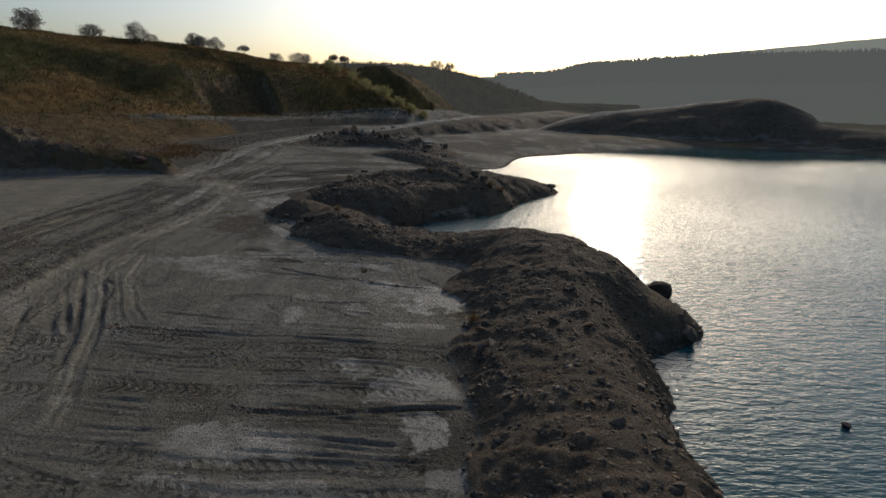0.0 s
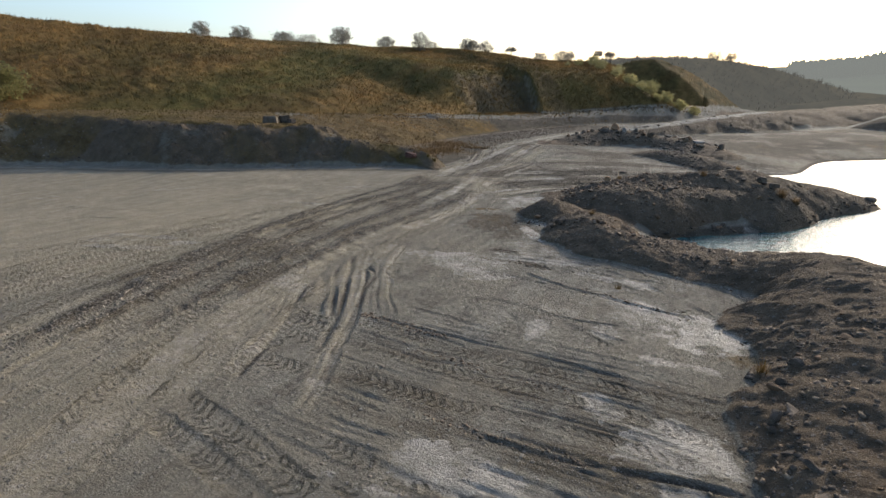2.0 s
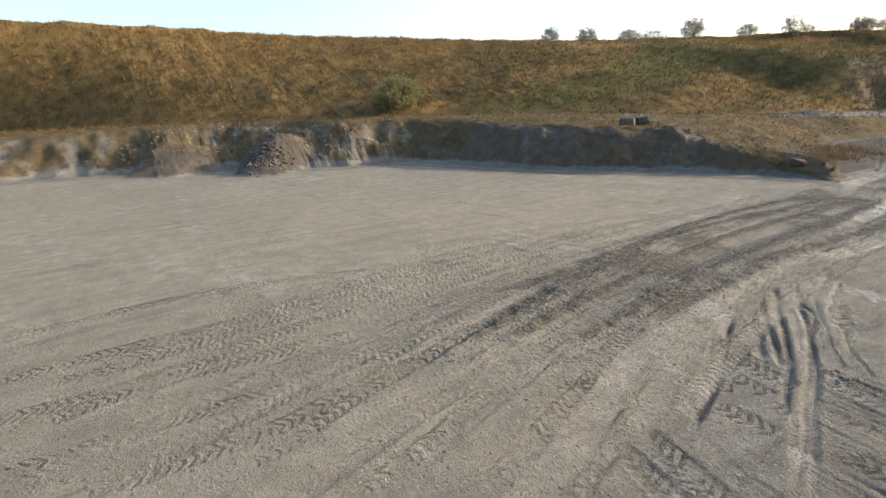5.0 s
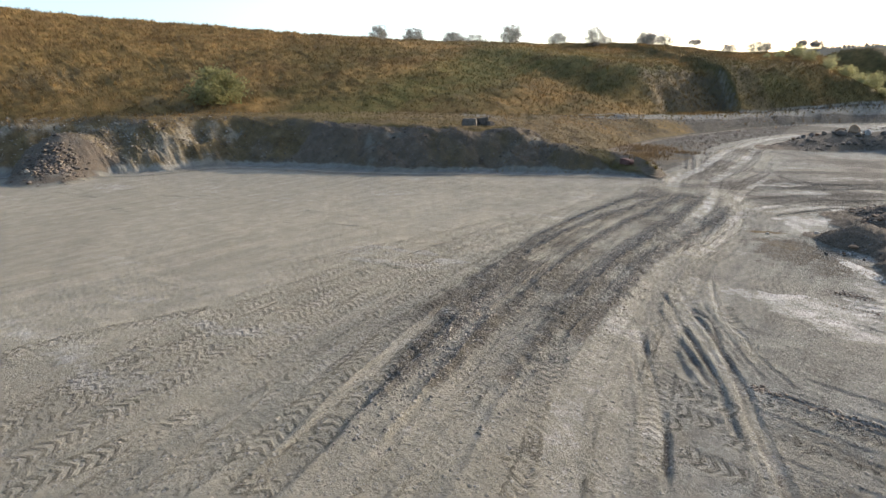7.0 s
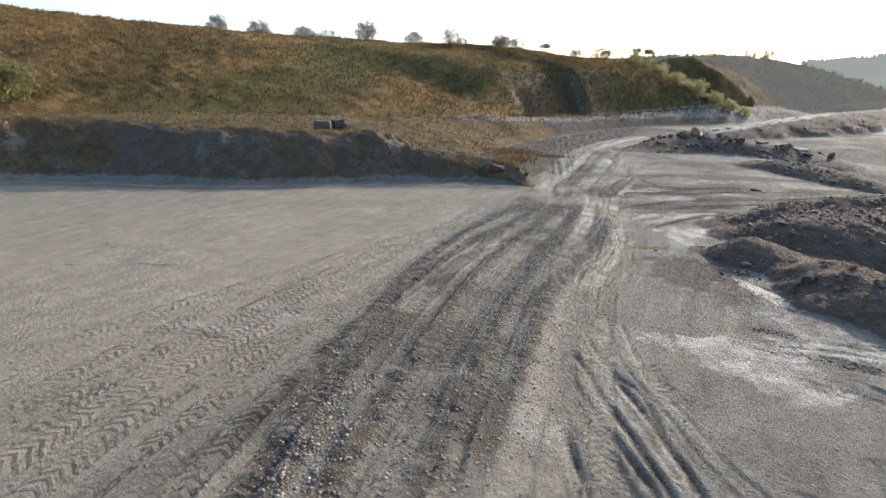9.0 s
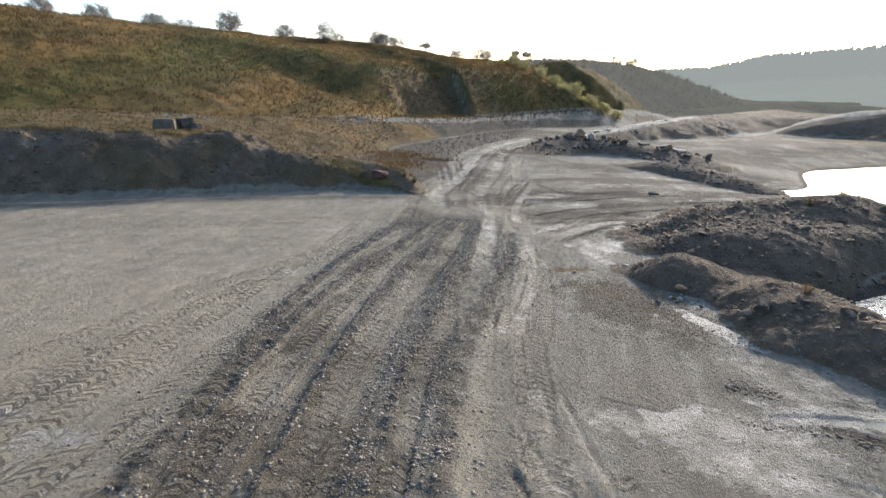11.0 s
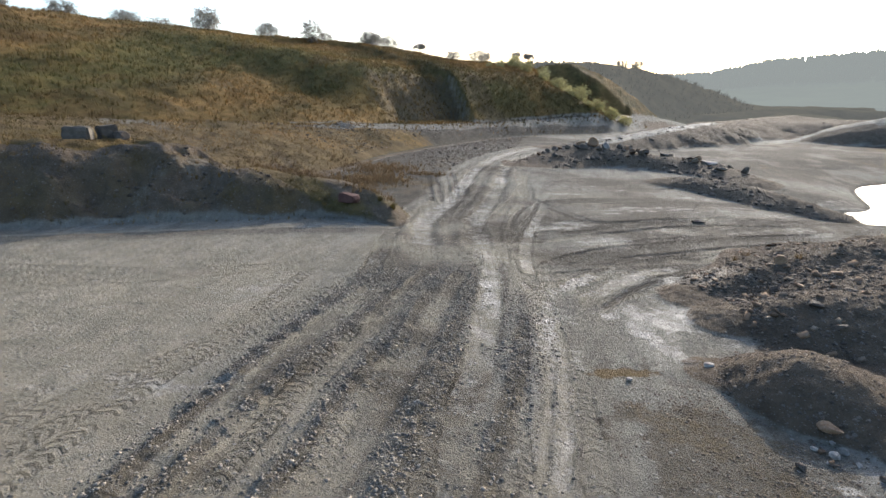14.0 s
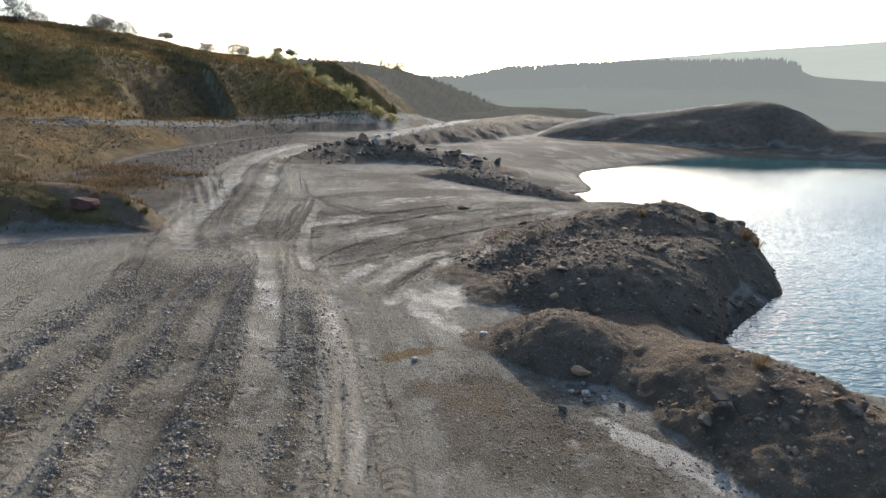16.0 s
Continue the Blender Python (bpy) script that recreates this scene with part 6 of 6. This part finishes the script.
# ---- blocks and boulders ----
boulder(-1.6, 68.5, 1.9, 2, PALE_ROCK, "large pale flat slab on the rock heap", 0.1, (8, 4, 20), name="stone_slab", flat=0.5)
boulder(-1.0, 60.6, 2.2, 4, BROWN_ROCK, "flat-topped brown slab at the heap's end", 0.12, (0, 0, 40), name="stone_slab", flat=0.55)
boulder(-11.0, 72.2, 1.2, 3, BROWN_ROCK, "tilted brown slab on top of the rock heap", 0.1, (20, 55, 30), name="stone_slab")
boulder(-9.9, 71.8, 1.1, 1, PALE_ROCK, "pale block leaning on the rock heap", 0.1, (10, 60, 0))
boulder(-9.44, 31.08, 0.24, 0, PALE_ROCK, "white stone at the foot of the berm", 0.1, (0, 0, 30), name="white_stone")
for x, y, s, k in ((-8.05, 28.1, 0.26, 1), (-7.85, 28.3, 0.2, 3), (-7.75, 27.95, 0.16, 5), (-8.3, 28.3, 0.13, 0), (-7.95, 28.5, 0.15, 2), (-8.2, 27.9, 0.12, 4)):
    boulder(x, y, s, k, PALE_ROCK, "cluster of chalk-white stones beside the berm", 0.1, (0, 0, k * 50), "white stones", "white_stone")
boulder(-11.25, 30.05, 0.2, 2, PALE_ROCK, "small white stone on the gravel", 0.1, name="white_stone")
boulder(-6.03, 37.7, 0.5, 3, BROWN_ROCK, "orange-brown stone standing on the mound's shoulder", 0.05, (10, 25, 40))
boulder(-23.06, 42.9, 1.1, 0, RED_ROCK, "dark red boulder on the grassy tip of the bank", 0.12, (0, 0, 15))
boulder(-6.42, 47.8, 0.7, 5, ROCK, "dark clod lying alone on the floor", 0.1, flat=0.7)
boulder(2.6, 39.7, 0.9, 1, ROCK, "boulder at the edge of the mound", 0.05, (0, 10, 20))
boulder(3.2, 39.3, 0.75, 0, ROCK, "rounded boulder at the edge of the mound", 0.05, (0, 0, 70))
boulder(9.3, 21.6, 1.3, 3, ROCK, "dark block standing in the shallows", 0.1, (0, 5, 10), z=WATER_Z - 0.1)
boulder(8.6, 17.6, 1.3, 5, ROCK, "dark angular block at the waterline", 0.1, (0, 0, 60), z=WATER_Z)
boulder(9.4, 46.4, 1.5, 2, ROCK, "flat dark block at the end of the spit", 0.1, (0, 6, 35), z=WATER_Z + 0.05)
boulder(8.2, 44.6, 1.2, 4, ROCK, "flat dark block on the spit's shore", 0.1, (0, 0, 80), z=WATER_Z)
rng = random.Random(77)
for _ in range(26):
    x = rng.uniform(-7.5, 3.0)
    y = 36.0 + 0.42 * x + rng.uniform(-1.6, 3.4)
    boulder(x, y, rng.uniform(0.14, 0.5), rng.randrange(7), rng.choice((ROCK, ROCK, ROCK, BROWN_ROCK, ROCK)), "angular rock half sunk in the mound's soil", 0.12, (rng.uniform(-25, 25), rng.uniform(-25, 25), rng.uniform(0, 360)), "rocks on the mound", flat=rng.uniform(0.6, 1))
for _ in range(30):
    q = rng.random()
    x, y = -8.4 + 9.4 * q + rng.gauss(0, 0.25), 28.4 - 7.0 * q + 1.6 * q * q + rng.gauss(0, 0.3)
    boulder(x, y, 0.14 * 3.6 ** (rng.random() ** 1.5), rng.randrange(7), rng.choice((ROCK, ROCK, ROCK, BROWN_ROCK)), "brown-grey boulder at the foot of the berm", 0.1, (rng.uniform(-20, 20), rng.uniform(-20, 20), rng.uniform(0, 360)), "boulders along the berm")
for _ in range(90):
    y = rng.uniform(2, 17)
    x = rng.uniform(1.2, 5.6)
    boulder(x, y, 0.1 * 4 ** (rng.random() ** 1.6), rng.randrange(7), rng.choice((ROCK, ROCK, BROWN_ROCK, ROCK)), "broken shale block on the berm", 0.12, (rng.uniform(-30, 30), rng.uniform(-30, 30), rng.uniform(0, 360)), "blocks on the berm", flat=rng.uniform(0.5, 1))
for _ in range(46):
    i = rng.randrange(4, 38)
    r = RIDGES[5][i % len(RIDGES[5])]
    x, y = r[0] + rng.gauss(0, 0.9), r[1] + rng.gauss(0, 0.9)
    boulder(x, y, rng.uniform(0.35, 1.1), rng.randrange(7), rng.choice((ROCK, SHALE, BROWN_ROCK, BLOCK)), "tipped block in the far rock heap", 0.1, (rng.uniform(-30, 30), rng.uniform(-30, 30), rng.uniform(0, 360)), "blocks in the rock heap")
for _ in range(60):
    q = abs(rng.gauss(0, 1))
    x, y = -61.0 + 0.5 * q + rng.gauss(0, 1.3), 16.4 - 0.6 * q + rng.gauss(0, 1.1)
    boulder(x, y, rng.uniform(0.2, 0.55), rng.randrange(7), rng.choice((ROCK, SHALE, GRIT, SHALE)), "fallen block in the rubble below the bank", 0.05, (rng.uniform(-40, 40), rng.uniform(-40, 40), rng.uniform(0, 360)), "fallen blocks")


# ---- squared blocks on the bench ----
def block(x, y, size, turn, label, seed):
    """a quarried block with broken corners, size (long, wide, high)"""
    rng = random.Random(seed)
    bm = bmesh.new()
    bmesh.ops.create_cube(bm, size=1.0)
    bmesh.ops.bevel(bm, geom=list(bm.edges), offset=0.09, segments=2, affect='EDGES')
    bmesh.ops.subdivide_edges(bm, edges=[e for e in bm.edges if e.calc_length() > 0.4], cuts=2, use_grid_fill=True)
    for v in bm.verts:
        v.co += Vector(noise.noise_vector(v.co * 2.3 + Vector((seed, 0, 0)))) * 0.09
        v.co = Vector((v.co.x * size[0], v.co.y * size[1], v.co.z * size[2]))
    ob = part("stone_block", bm, BLOCK)
    ob.matrix_basis = pose(x, y, height(x, y) + size[2] * 0.42, rng.uniform(-5, 5), rng.uniform(-6, 6), turn)
    return tagged(ob, label, "rock", "blocks on the bench")


block(-37.4, 42.2, (1.25, 0.85, 0.7), 28, "squared grey stone block on the edge of the bench", 3)
block(-37.0, 43.6, (0.9, 0.75, 0.85), 60, "upright grey stone block behind another", 7)
boulder(-36.3, 43.7, 1.1, 1, ROCK, "dark brown boulder beside the stone blocks", 0.1)

# ---- marker post in the lake ----
bm = bmesh.new()
bmesh.ops.create_cone(bm, cap_ends=True, segments=14, radius1=0.1, radius2=0.085, depth=0.9)
bmesh.ops.bevel(bm, geom=[e for e in bm.edges if len(e.link_faces) == 2 and e.calc_face_angle() > 0.8], offset=0.012, segments=1, affect='EDGES')
root = new("marker_post")
part("post", bm, RUBBER, root)
bm = bmesh.new()
bmesh.ops.create_cone(bm, cap_ends=True, segments=14, radius1=0.112, radius2=0.105, depth=0.05)
for v in bm.verts:
    v.co.z += 0.44
part("cap", bm, RUBBER, root)
root.matrix_basis = pose(10.5, 12.5, WATER_Z - 0.36, 3, 2, 0)
tagged(root, "short dark post standing out of the lake", "post")

# ---- far conifer wood on the ridge ----
CONE = [(math.cos(k * 1.2566), math.sin(k * 1.2566)) for k in range(5)]


def conifer(k, s):
    w = s * (0.2 + 0.06 * math.sin(k * 12.9))
    vs = [(c * w, n * w, 0.0) for c, n in CONE] + [(c * w * 0.55, n * w * 0.55, s * 0.5) for c, n in CONE] + [(0, 0, s)]
    fs = [(i, (i + 1) % 5, 5 + (i + 1) % 5, 5 + i) for i in range(5)] + [(5 + i, 5 + (i + 1) % 5, 10) for i in range(5)]
    return vs, fs


wood = []
while len(wood) < 5200:
    a, r = RNG.uniform(6, 41 if RNG.random() < 0.85 else 60), RNG.uniform(330, 640)
    if a > 40:
        continue
    x, y = -5 + r * math.sin(radians(a)), 10 + r * math.cos(radians(a))
    wood.append((x, y, height(x, y) - 0.5, RNG.uniform(4, 7), RNG.uniform(0, 6.28)))
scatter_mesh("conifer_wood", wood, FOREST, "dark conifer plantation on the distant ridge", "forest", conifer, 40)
